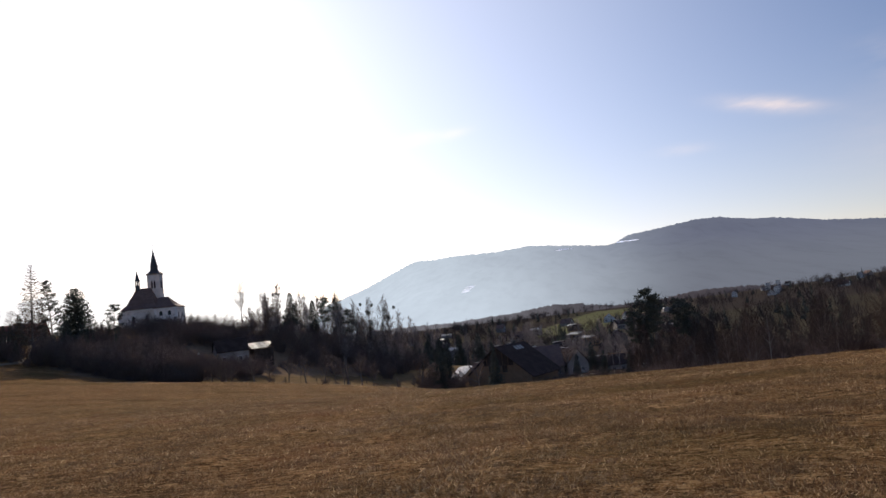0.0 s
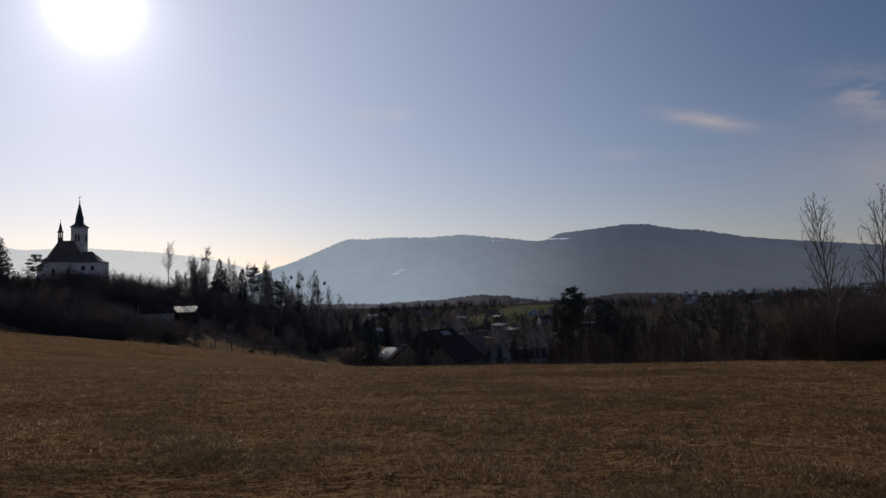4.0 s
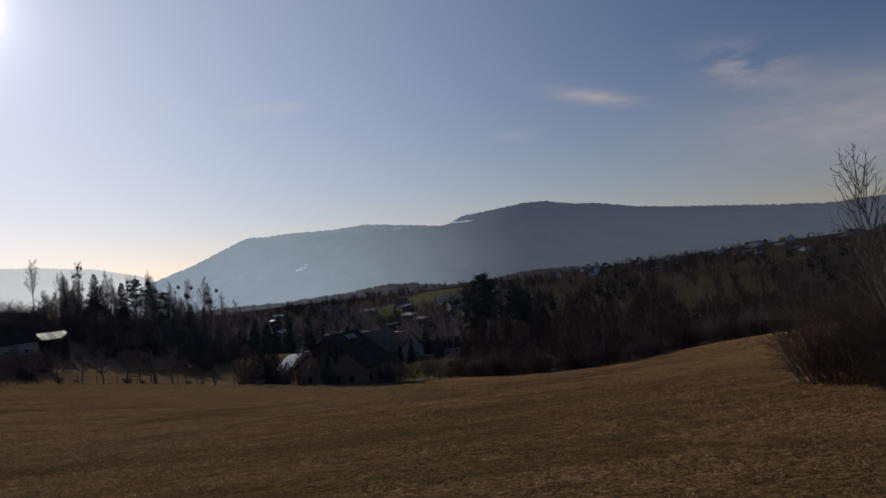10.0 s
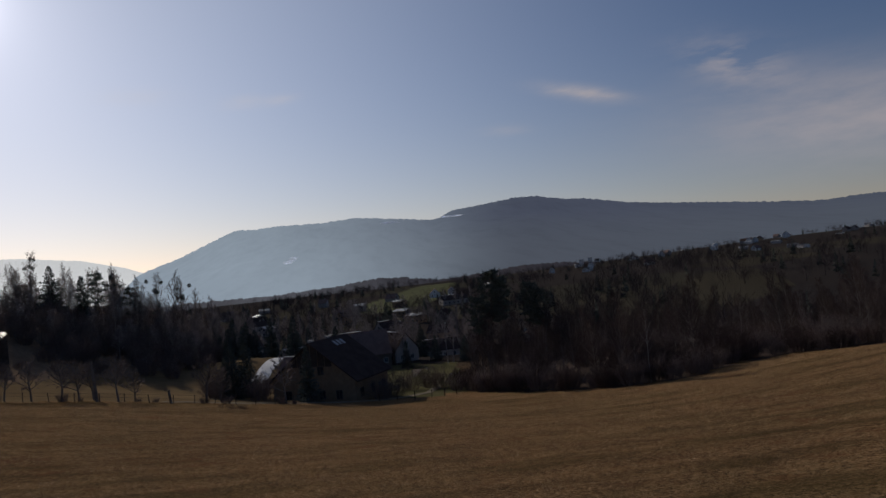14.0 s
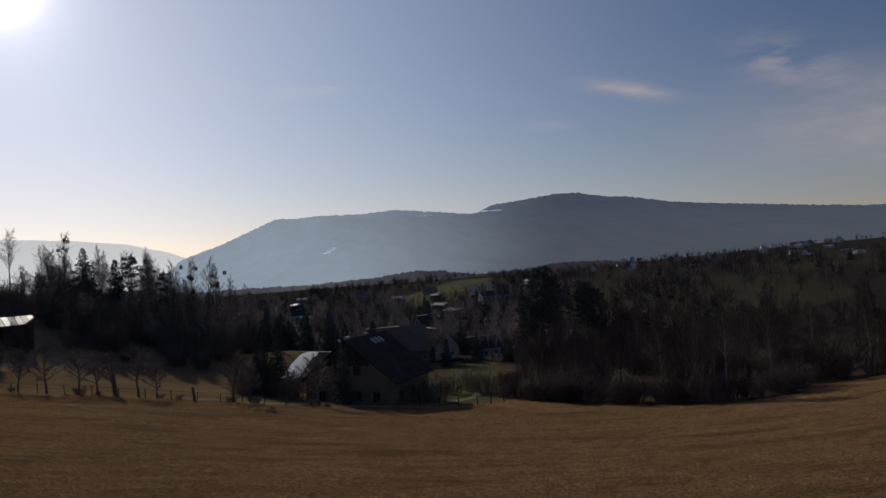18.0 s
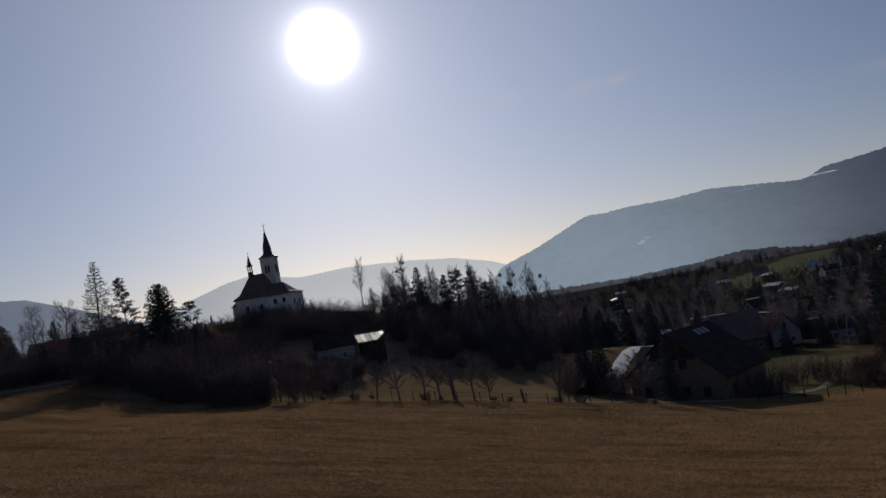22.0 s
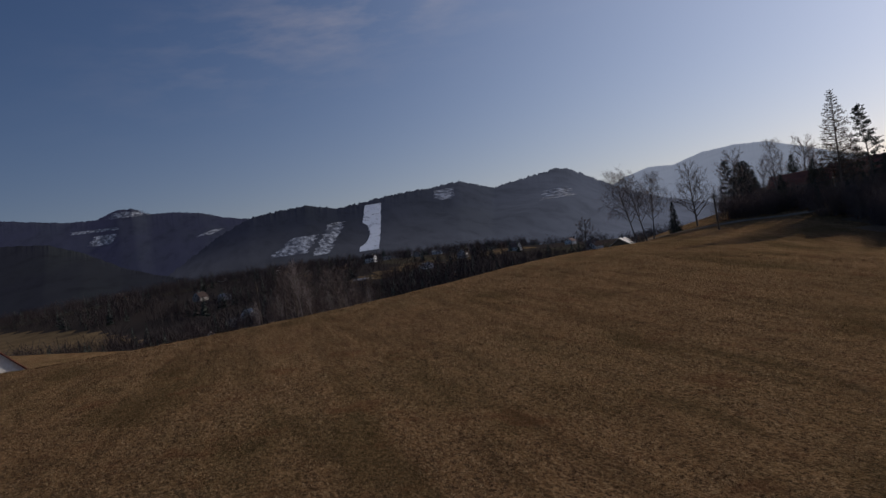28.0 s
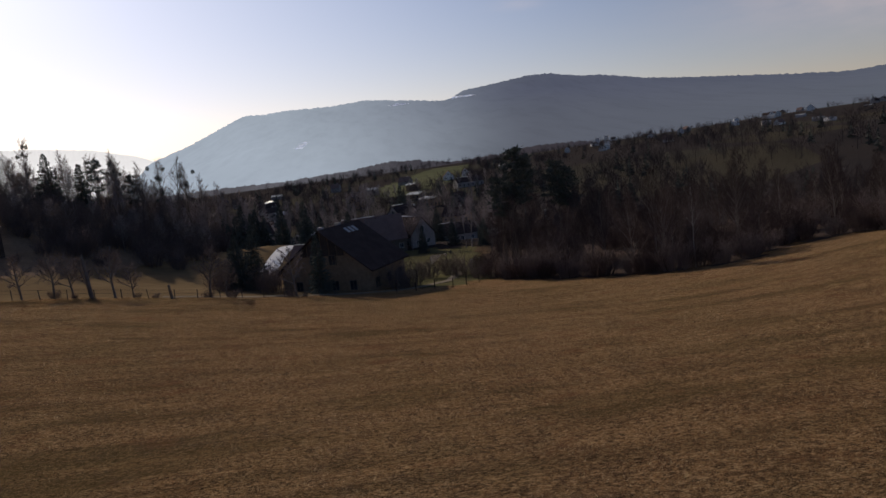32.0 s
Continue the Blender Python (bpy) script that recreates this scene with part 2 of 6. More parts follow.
WOOD = plain("weathered_wood", (0.13, 0.1, 0.08), (0.2, 0.165, 0.13), 12.0, 1.0, spec=0.0)
WOOD_DARK = plain("dark_boarding", (0.055, 0.042, 0.036), (0.085, 0.065, 0.055), 8.0, 1.0, spec=0.0)
CONCRETE = plain("concrete", (0.3, 0.29, 0.27), (0.4, 0.385, 0.36), 6.0, 0.9)
ROADMAT = plain("gravel_lane", (0.22, 0.18, 0.135), (0.32, 0.265, 0.2), 1.2, 1.0, spec=0.0)
# concrete of the drive; sun glare is put into its pale colour
DRIVE = plain("glare_paled_concrete", (0.6, 0.56, 0.52), (0.7, 0.66, 0.61), 1.0, 0.55, bump=0.1, spec=0.5)
IRON = plain("dark_iron", (0.04, 0.04, 0.042), (0.06, 0.06, 0.06), 10.0, 0.5, 0.7)
# darker copy of the leaf litter; shade under trees is put into its colour
SHADE_LITTER = plain("shade_darkened_litter", (0.05, 0.036, 0.03), (0.072, 0.052, 0.042), 1.2, 1.0, spec=0.0)
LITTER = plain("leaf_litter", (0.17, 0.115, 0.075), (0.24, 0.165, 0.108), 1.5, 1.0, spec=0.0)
MEADOW = plain("green_meadow", (0.095, 0.1, 0.056), (0.13, 0.127, 0.073), 0.03, 1.0, spec=0.0)
LAWN = plain("garden_lawn", (0.075, 0.07, 0.034), (0.115, 0.1, 0.05), 0.4, 1.0, spec=0.0)
ROUGH = plain("rough_meadow", (0.125, 0.085, 0.047), (0.19, 0.132, 0.074), 0.5, 1.0, spec=0.0)
THICKET_TWIG = plain("dark_thicket_twigs", (0.085, 0.062, 0.056), (0.125, 0.092, 0.082), 0.4, 1.0, bump=0, vary=0.3, spec=0.0)
SHRUB = plain("shrub_twigs", (0.13, 0.1, 0.092), (0.18, 0.14, 0.128), 0.4, 1.0, bump=0, vary=0.4, spec=0.0)


def glass_mat():
    k = Mat("window_glass", 0.12, 0.0, 0.2)
    k.color(k.ramp(k.noise(0.7), (0.3, (0.02, 0.022, 0.026)), (0.7, (0.05, 0.055, 0.06))))
    return k.m


GLASS = glass_mat()


def field_mat():
    """Winter pasture: straw, brown thatch and olive regrowth, with faint mowing rows."""
    k = Mat("winter_grass", 1.0, spec=0.0)
    patch = k.noise(0.06, 4, 0.6)
    blot = k.noise(0.45, 5, 0.65)
    tuft = k.noise(5.5, 6, 0.7)
    blade = k.noise(38.0, 4, 0.7)
    rows = k.noise(0.9, 4, 0.6, (0.12, 1.7, 1.0), turn=radians(14))
    straw, brown, olive = (0.333, 0.183, 0.083), (0.143, 0.069, 0.033), (0.121, 0.083, 0.034)
    c = k.mix(k.span(patch, 0.4, 0.62), brown, olive)
    c = k.mix(k.span(blot, 0.36, 0.72, 0.05, 0.55), c, straw)
    c = k.mix(k.span(rows, 0.44, 0.6, 0.0, 0.62), c, straw)
    c = k.mix(k.span(tuft, 0.46, 0.6, 0.0, 0.8), c, straw)
    clod = k.noise(1.7, 5, 0.65)
    c = k.mix(k.span(tuft, 0.5, 0.36, 0.0, 0.9), c, (0.035, 0.02, 0.012))
    c = k.mix(k.span(clod, 0.5, 0.33, 0.0, 0.4), c, (0.052, 0.029, 0.017))
    c = k.mix(k.span(blade, 0.5, 0.62, 0.0, 0.8), c, (0.635, 0.439, 0.249))
    c = k.mix(k.span(k.noise(14.0, 6, 0.75), 0.5, 0.4, 0.0, 0.9), c, (0.031, 0.017, 0.011))
    # matted stems lie along the mowing rows
    mat_dark = k.noise(3.6, 6, 0.72, (0.75, 1.3, 1.0), turn=radians(14))
    mat_pale = k.noise(7.5, 6, 0.75, (0.7, 1.3, 1.0), turn=radians(8))
    c = k.mix(k.span(mat_dark, 0.48, 0.4, 0.0, 0.55), c, (0.038, 0.023, 0.013))
    c = k.mix(k.span(mat_pale, 0.53, 0.6, 0.0, 0.65), c, (0.615, 0.401, 0.214))
    regrow = k.noise(0.16, 4, 0.6, (0.4, 1.2, 1.0), turn=radians(14))
    c = k.mix(k.span(regrow, 0.5, 0.66, 0.0, 0.5), c, (0.088, 0.064, 0.025))
    rust = k.noise(0.32, 5, 0.65)
    c = k.mix(k.span(rust, 0.55, 0.7, 0.0, 0.45), c, (0.164, 0.069, 0.032))
    swath = k.noise(0.55, 3, 0.55, (0.07, 1.0, 1.0), turn=radians(14))
    c = k.mix(k.span(swath, 0.52, 0.38, 0.0, 0.26), c, (0.072, 0.049, 0.021))
    # meadows beyond the lane are greener; woods and fallow fields further out
    sx = k.node("ShaderNodeSeparateXYZ")
    k.link(k.co.outputs["Object"], sx.inputs[0])
    far = k.mix(k.span(sx.outputs[1], 175.0, 245.0), k.mix(k.span(sx.outputs[0], -160.0, -215.0), (0.0, 0.0, 0.0), (1.0, 1.0, 1.0)), (1.0, 1.0, 1.0))
    plots = k.node("ShaderNodeTexVoronoi", Scale=0.0062)
    k.link(k.co.outputs["Object"], plots.inputs["Vector"])
    pr = k.node("ShaderNodeSeparateColor")
    k.link(plots.outputs["Color"], pr.inputs[0])
    plot = k.ramp(pr.outputs[0], (0.0, (0.042, 0.036, 0.034)), (0.55, (0.05, 0.041, 0.037)), (0.8, (0.06, 0.055, 0.04)),
                  (0.92, (0.066, 0.056, 0.04)))
    c = k.mix(far, c, plot)
    k.color(c)
    h = k.mix(0.35, k.mix(0.5, k.mix(0.5, tuft, mat_dark), k.noise(14.0, 6, 0.75)), blade)
    k.bump(h, 1.0, 0.3)
    return k.m


FIELD = field_mat()


def blade_mat():
    k = Mat("dry_grass_blades", 0.7, spec=0.2)
    tone = k.ramp(k.island(), (0.0, (0.093, 0.044, 0.022)), (0.4, (0.287, 0.158, 0.077)), (0.7, (0.16, 0.098, 0.044)),
               (0.85, (0.472, 0.303, 0.156)), (1.0, (0.922, 0.683, 0.4)))
    rows = k.noise(0.9, 4, 0.6, (0.12, 1.7, 1.0), turn=radians(14))
    patch = k.noise(0.35, 5, 0.65)
    c = k.mix(k.span(rows, 0.56, 0.42, 0.0, 0.45), tone, (0.093, 0.051, 0.025))
    c = k.mix(k.span(patch, 0.56, 0.38, 0.0, 0.6), c, (0.102, 0.065, 0.029))
    regrow = k.noise(0.16, 4, 0.6, (0.4, 1.2, 1.0), turn=radians(14))
    c = k.mix(k.span(regrow, 0.5, 0.66, 0.0, 0.45), c, (0.082, 0.065, 0.021))
    tussock = k.noise(2.4, 5, 0.7)
    c = k.mix(k.span(tussock, 0.5, 0.38, 0.0, 0.6), c, (0.072, 0.039, 0.02))
    rust = k.noise(0.32, 5, 0.65)
    c = k.mix(k.span(rust, 0.55, 0.7, 0.0, 0.45), c, (0.205, 0.083, 0.037))
    k.color(c)
    thin = k.node("ShaderNodeBsdfTranslucent")
    k.link(c, thin.inputs[0])
    both = k.node("ShaderNodeMixShader", Fac=0.58)
    k.link(k.b.outputs[0], both.inputs[1])
    k.link(thin.outputs[0], both.inputs[2])
    k.link(both.outputs[0], k.t.nodes["Material Output"].inputs[0])
    return k.m


BLADE = blade_mat()


# ---- mesh tools ----
def mesh(name, verts, faces, material, smooth=False):
    me = bpy.data.meshes.new(name)
    verts, faces = np.asarray(verts, float), np.asarray(faces, int)
    n, w = faces.shape
    me.vertices.add(len(verts))
    me.vertices.foreach_set("co", verts.ravel())
    me.loops.add(n * w)
    me.loops.foreach_set("vertex_index", faces.ravel())
    me.polygons.add(n)
    me.polygons.foreach_set("loop_start", np.arange(n) * w)
    me.polygons.foreach_set("loop_total", np.full(n, w))
    if smooth:
        me.polygons.foreach_set("use_smooth", np.ones(n, bool))
    me.materials.append(material)
    me.update(calc_edges=True)
    me.validate()
    return me


def part(name, bm, material, parent, label=""):
    """Links a bmesh (or a finished mesh) as one mesh object under a thing or a part."""
    if isinstance(bm, bpy.types.Mesh):
        me = bm
    else:
        me = bpy.data.meshes.new(name)
        bm.normal_update()
        bm.to_mesh(me)
        bm.free()
        me.materials.append(material)
    ob = new(name, me)
    if parent:
        ob.parent = parent
    if label:
        ob["label"] = label
    return ob


def thing(name, label, category, group="", kind="", at=(0, 0, 0), turn=0.0):
    ob = new(name)
    ob.empty_display_size = 0.3
    ob.matrix_world = pose(*at, 0, 0, turn)
    return tagged(ob, label, category, group, kind)


def box(bm, x0, x1, y0, y1, z0, z1, m=None):
    vs = [bm.verts.new(p) for p in ((x0, y0, z0), (x1, y0, z0), (x1, y1, z0), (x0, y1, z0),
                                    (x0, y0, z1), (x1, y0, z1), (x1, y1, z1), (x0, y1, z1))]
    if m:
        for v in vs:
            v.co = m @ v.co
    for f in ((0, 3, 2, 1), (4, 5, 6, 7), (0, 1, 5, 4), (1, 2, 6, 5), (2, 3, 7, 6), (3, 0, 4, 7)):
        bm.faces.new([vs[i] for i in f])
    return bm


def prism(bm, outline, z0, z1, top=None):
    """An upright prism over an outline; top gives another outline for the upper ring."""
    a = [bm.verts.new((x, y, z0)) for x, y in outline]
    b = [bm.verts.new((x, y, z1)) for x, y in (top or outline)]
    n = len(a)
    for i in range(n):
        bm.faces.new((a[i], a[(i + 1) % n], b[(i + 1) % n], b[i]))
    bm.faces.new(a[::-1])
    bm.faces.new(b)
    return bm


def ring(r, n, turn=0.0, cx=0.0, cy=0.0):
    return [(cx + r * math.cos(2 * math.pi * i / n + turn), cy + r * math.sin(2 * math.pi * i / n + turn)) for i in range(n)]


def tubes(segs, sides=4):
    """Tapered tubes from rows of (x0 y0 z0 x1 y1 z1 r0 r1)."""
    s = np.asarray(segs, float)
    a, b, r0, r1 = s[:, 0:3], s[:, 3:6], s[:, 6], s[:, 7]
    d = b - a
    d /= np.linalg.norm(d, axis=1)[:, None] + 1e-9
    ref = np.where(np.abs(d[:, 2:3]) < 0.9, [[0, 0, 1.0]], [[1.0, 0, 0]])
    u = np.cross(d, ref)
    u /= np.linalg.norm(u, axis=1)[:, None]
    w = np.cross(d, u)
    n = len(s)
    vs = np.zeros((n, 2 * sides, 3))
    for k in range(sides):
        o = u * math.cos(2 * math.pi * k / sides) + w * math.sin(2 * math.pi * k / sides)
        vs[:, k], vs[:, sides + k] = a + o * r0[:, None], b + o * r1[:, None]
    fs = np.array([[k, (k + 1) % sides, sides + (k + 1) % sides, sides + k] for k in range(sides)])
    fs = (fs[None] + (np.arange(n) * 2 * sides)[:, None, None]).reshape(-1, 4)
    return vs.reshape(-1, 3), fs


# ---- terrain ----
KNOTS = np.array([
    (-28.6, -35.6, -40.9, -40.4, -35.5, -32.4, -31.0, -30.5, -30.3),
    (-19.5, -20.9, -26.3, -30.2, -28.6, -23.3, -28.2, -33.4, -35.7),
    (-10.7, -4.3, -4.3, -14.9, -23.0, -11.3, -22.9, -34.1, -39.4),
    (-3.3, 5.0, -5.4, -16.4, -3.3, 12.2, 1.4, -23.7, -39.5),
    (-1.8, 5.4, -6.5, 0.8, 0.3, -3.9, 15.8, -10.6, -35.6),
    (-6.7, 2.9, 1.1, -6.5, -7.5, -20.4, -30.5, -21.5, -32.6),
    (-14.1, -3.9, -0.8, -5.3, -21.1, -20.6, -24.2, -25.4, -37.4),
    (-21.3, -8.6, -0.7, -3.1, -7.0, -21.6, -26.9, -32.6, -39.3),
    (-27.2, -17.4, -11.1, -12.3, -17.5, -26.4, -31.0, -34.1, -36.3),
    (-32.5, -28.9, -26.5, -26.7, -29.0, -31.4, -33.0, -33.1, -32.0),
])
GX, GY, GS = -308.0, -112.0, 56.0


def far_ground(x, y):
    def hill(cx, cy, sx, sy):
        return np.exp(-((x - cx) / sx) ** 2 - ((y - cy) / sy) ** 2)
    return -34 + 30 * hill(900, 1050, 520, 480) + 5 * hill(60, 950, 160, 300) + 14 * hill(330, 520, 220, 260) + 46 * hill(-850, 60, 420, 520)


def spline(u):
    u = np.abs(u)
    return np.where(u < 1, (4 - 6 * u ** 2 + 3 * u ** 3) / 6, np.where(u < 2, np.maximum(2 - u, 0) ** 3 / 6, 0))


def height(x, y):
    """The lie of the land: a smooth spline round the pasture, falling off into the wide valley."""
    x, y = np.asarray(x, float), np.asarray(y, float)
    u, v = (x - GX) / GS, (y - GY) / GS
    nx, ny = KNOTS.shape
    z = np.zeros_like(u)
    for i in range(nx):
        bi = spline(u - i)
        for j in range(ny):
            z = z + KNOTS[i, j] * bi * spline(v - j)
    # the foot of the field sags towards the church slope
    z = z - 2.4 * np.exp(-((x + 67) / 26) ** 2 - ((y - 123) / 26) ** 2)
    # a shoulder along the crest, and the bank that carries the farm drive
    z = z + 1.5 * np.exp(-((x + 97) / 22) ** 2 - ((y - 86) / 24) ** 2) + 6.3 * np.exp(-((x + 16) / 18) ** 2 - ((y - 206) / 22) ** 2)
    d = np.minimum(np.minimum(u, nx - 1 - u), np.minimum(v, ny - 1 - v))
    t = np.clip((d - 0.6), 0, 1)
    t = t * t * (3 - 2 * t)
    return t * z + (1 - t) * far_ground(x, y)


def gz(x, y):
    return float(height(x, y))


LATTICE = np.random.RandomState(5).rand(64, 64)


def rough(x, y, size):
    """Smooth value noise, about -1 to 1, with bumps of the given size."""
    u, v = np.asarray(x, float) / size + 100, np.asarray(y, float) / size + 100
    i, j = np.floor(u).astype(int), np.floor(v).astype(int)
    a, b = u - i, v - j
    a, b = a * a * (3 - 2 * a), b * b * (3 - 2 * b)
    g = lambda p, q: LATTICE[p % 64, q % 64]
    return 2 * ((g(i, j) * (1 - a) + g(i + 1, j) * a) * (1 - b) + (g(i, j + 1) * (1 - a) + g(i + 1, j + 1) * a) * b) - 1


def relief(x, y):
    return 0.055 * rough(x, y, 2.3) + 0.035 * rough(x, y, 0.9) + 0.05 * rough(x, y, 9.0) - 0.06


def axis(lo, hi, mid, n):
    """Grid lines, close together round mid and wider apart further out."""
    t = np.linspace(-1, 1, n)
    k = 6.2
    out = np.where(t < 0, mid + (lo - mid) * np.sinh(-t * k) / math.sinh(k), mid + (hi - mid) * np.sinh(t * k) / math.sinh(k))
    return out


def within(x, y, poly):
    """Which of the points lie inside a polygon."""
    c = np.zeros(np.shape(x), bool)
    for (ax, ay), (bx, by) in zip(poly, poly[1:] + poly[:1]):
        c ^= ((ay > y) != (by > y)) & (x < (bx - ax) * (y - ay) / (by - ay + 1e-9) + ax)
    return c


COPSE = [(19, 150), (25, 140), (31, 132), (38, 123), (46, 121), (54, 126), (61, 124), (66, 108), (80, 102), (130, 100), (260, 120), (280, 260), (60, 290), (32, 215), (22, 170)]
SLOPE = [(-99, 143), (-89, 133), (-77, 127), (-65, 125), (-58, 130), (-56, 146), (-50, 160), (-42, 186), (-34, 215), (-32, 270), (-90, 275), (-96, 205), (-125, 200), (-124, 185), (-92, 190), (-104, 150)]
GREEN = [(-14, 610), (40, 560), (88, 640), (170, 1060), (120, 1090), (52, 800)]
STRIP_A = [(-520, 108), (-560, 122), (-645, 190), (-625, 218), (-560, 168)]
STRIP_B = [(-600, 212), (-640, 230), (-725, 318), (-690, 335), (-628, 272)]
VALE = [(-640, -150), (-500, -52), (-410, -12), (-395, -40), (-420, -160)]
YARD = [(6, 147), (14, 144), (20, 150), (24, 170), (30, 228), (14, 236), (4, 236), (6, 200)]
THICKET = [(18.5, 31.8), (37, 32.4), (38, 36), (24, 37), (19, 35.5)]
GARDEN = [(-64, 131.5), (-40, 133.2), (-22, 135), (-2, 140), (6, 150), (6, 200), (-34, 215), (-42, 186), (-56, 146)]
GROUND_ZONES = ((LITTER, (SLOPE,)), (SHADE_LITTER, (COPSE, THICKET)), (MEADOW, (GREEN,)), (ROUGH, (GARDEN, VALE, STRIP_A, STRIP_B)), (LAWN, (YARD,)))


def build_ground():
    xs, ys = axis(-4600, 4600, 0, 360), axis(-1500, 4700, 20, 360)
    X, Y = np.meshgrid(xs, ys, indexing="ij")
    Z = height(X, Y)
    near = np.exp(-((X ** 2 + (Y - 40) ** 2) / 120.0 ** 2))
    Z = Z + relief(X, Y) * np.clip(near * 2, 0, 1)
    n, m = X.shape
    idx = np.arange(n * m).reshape(n, m)
    f = np.stack([idx[:-1, :-1], idx[1:, :-1], idx[1:, 1:], idx[:-1, 1:]], -1).reshape(-1, 4)
    me = mesh("ground", np.stack([X, Y, Z], -1).reshape(-1, 3), f, FIELD, True)
    cx, cy = ((g[:-1, :-1] + g[1:, 1:]) / 2 for g in (X, Y))
    kind = np.zeros(cx.shape, int)
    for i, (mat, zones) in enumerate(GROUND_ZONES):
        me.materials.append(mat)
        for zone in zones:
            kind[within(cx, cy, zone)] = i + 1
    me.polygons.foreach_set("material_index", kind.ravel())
    return tagged(new("ground", me), "sloping winter pasture of dry brown grass", "field", kind="structure")


ground = build_ground()


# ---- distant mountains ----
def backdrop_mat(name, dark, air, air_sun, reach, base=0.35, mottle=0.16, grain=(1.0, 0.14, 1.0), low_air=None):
    """Forest seen through kilometres of lit air: part reflecting slope, part haze painted on as emission."""
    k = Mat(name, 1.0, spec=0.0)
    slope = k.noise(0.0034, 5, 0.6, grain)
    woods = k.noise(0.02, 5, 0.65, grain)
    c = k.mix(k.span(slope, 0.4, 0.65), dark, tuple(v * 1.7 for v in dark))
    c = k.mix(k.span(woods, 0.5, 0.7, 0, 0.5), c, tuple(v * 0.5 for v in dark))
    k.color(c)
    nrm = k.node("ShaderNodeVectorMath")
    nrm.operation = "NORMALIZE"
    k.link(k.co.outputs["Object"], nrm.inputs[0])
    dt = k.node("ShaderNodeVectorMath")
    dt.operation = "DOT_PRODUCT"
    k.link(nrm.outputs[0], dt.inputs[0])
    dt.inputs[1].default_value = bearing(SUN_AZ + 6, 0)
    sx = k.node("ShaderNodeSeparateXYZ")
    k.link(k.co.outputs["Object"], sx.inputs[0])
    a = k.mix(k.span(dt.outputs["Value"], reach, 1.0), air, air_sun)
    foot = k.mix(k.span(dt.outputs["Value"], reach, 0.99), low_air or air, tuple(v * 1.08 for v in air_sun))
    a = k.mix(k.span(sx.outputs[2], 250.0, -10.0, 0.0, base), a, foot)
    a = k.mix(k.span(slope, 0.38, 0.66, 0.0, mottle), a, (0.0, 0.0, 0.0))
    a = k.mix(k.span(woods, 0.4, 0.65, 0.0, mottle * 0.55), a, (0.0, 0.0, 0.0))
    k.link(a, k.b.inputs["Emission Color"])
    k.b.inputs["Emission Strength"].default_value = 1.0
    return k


def mountain(name, label, profile, dist, foot, material, seed, jag=0.06):
    """A range standing round the valley: crest heights by bearing, spurs and gullies on its flank. Returns a finder of places on it."""
    az = np.linspace(profile[0][0], profile[-1][0], 620)
    el = np.interp(az, [p[0] for p in profile], [p[1] for p in profile])
    # bearings are those from the middle of the field
    az = az + np.degrees(43.0 / dist) * np.sin(np.radians(-az))
    el[3:-3] = np.convolve(el, np.ones(7) / 7, "valid")
    trees = jag * (rough(az * 40, az * 0 + seed * 31, 9.0) * 0.6 + np.abs(rough(az * 40, az * 0 + seed * 17, 3.4)) * 1.1)
    rows = np.linspace(0, 1, 30)
    V = []
    for r in rows:
        d = foot + (dist - foot) * r + az * 0
        top = dist * np.tan(np.radians(el + trees * r ** 12))
        arc = np.radians(az) * d
        spur = rough(arc, d * 0.6, 420.0) * 0.5 + rough(arc, d, 170.0) * 0.2
        z = -40.0 + (top + 40.0) * np.clip(r ** 1.15 + spur * 0.34 * r * (1 - r) * 1.6, 0, 1)
        V.append(np.stack([d * np.sin(np.radians(az)), d * np.cos(np.radians(az)), z], -1))
    d = dist * 1.06
    V.append(np.stack([d * np.sin(np.radians(az)), d * np.cos(np.radians(az)), az * 0 - 60], -1))
    V = np.stack(V)
    n, m = V.shape[:2]
    idx = np.arange(n * m).reshape(n, m)
    f = np.stack([idx[:-1, :-1], idx[:-1, 1:], idx[1:, 1:], idx[1:, :-1]], -1).reshape(-1, 4)
    tagged(new(name, mesh(name, V.reshape(-1, 3), f, material, True)), label, "mountain", kind="structure")

    def find(a, e):
        """The place on the slope at a bearing and an elevation."""
        a += math.degrees(43.0 / dist) * math.sin(radians(-a))
        col = V[:-1, int(np.clip(np.searchsorted(az, a), 0, m - 1))]
        els = np.degrees(np.arctan2(col[:, 2], np.hypot(col[:, 0], col[:, 1])))
        k = int(np.argmax(els >= e)) if (els >= e).any() else len(els) - 1
        k = max(k, 1)
        t = float(np.clip((e - els[k - 1]) / (els[k] - els[k - 1] + 1e-6), 0, 1))
        d = float(np.hypot(*(col[k - 1] + (col[k] - col[k - 1]) * t)[:2])) - 14
        return (d * math.sin(radians(a)), d * math.cos(radians(a)), d * math.tan(radians(e)))
    return find


FRONT = [(-16.5, 0.2), (-14.6, 1.4), (-11.7, 2.33), (-10.0, 3.06), (-7.7, 4.03), (-6.2, 3.98), (-4.2, 4.11), (-0.9, 4.07), (1.8, 4.26), (4.5, 3.92),
         (7.2, 3.6), (8.0, 3.55), (9.4, 4.15), (11.7, 4.36), (14.4, 4.66), (16.0, 4.62), (17.9, 4.2), (20.0, 3.98), (23.0, 3.35),
         (26.0, 2.98), (29.5, 2.62), (32.8, 2.24), (36.3, 1.9), (40.0, 2.0), (48.0, 1.4), (62.0, 0.4)]
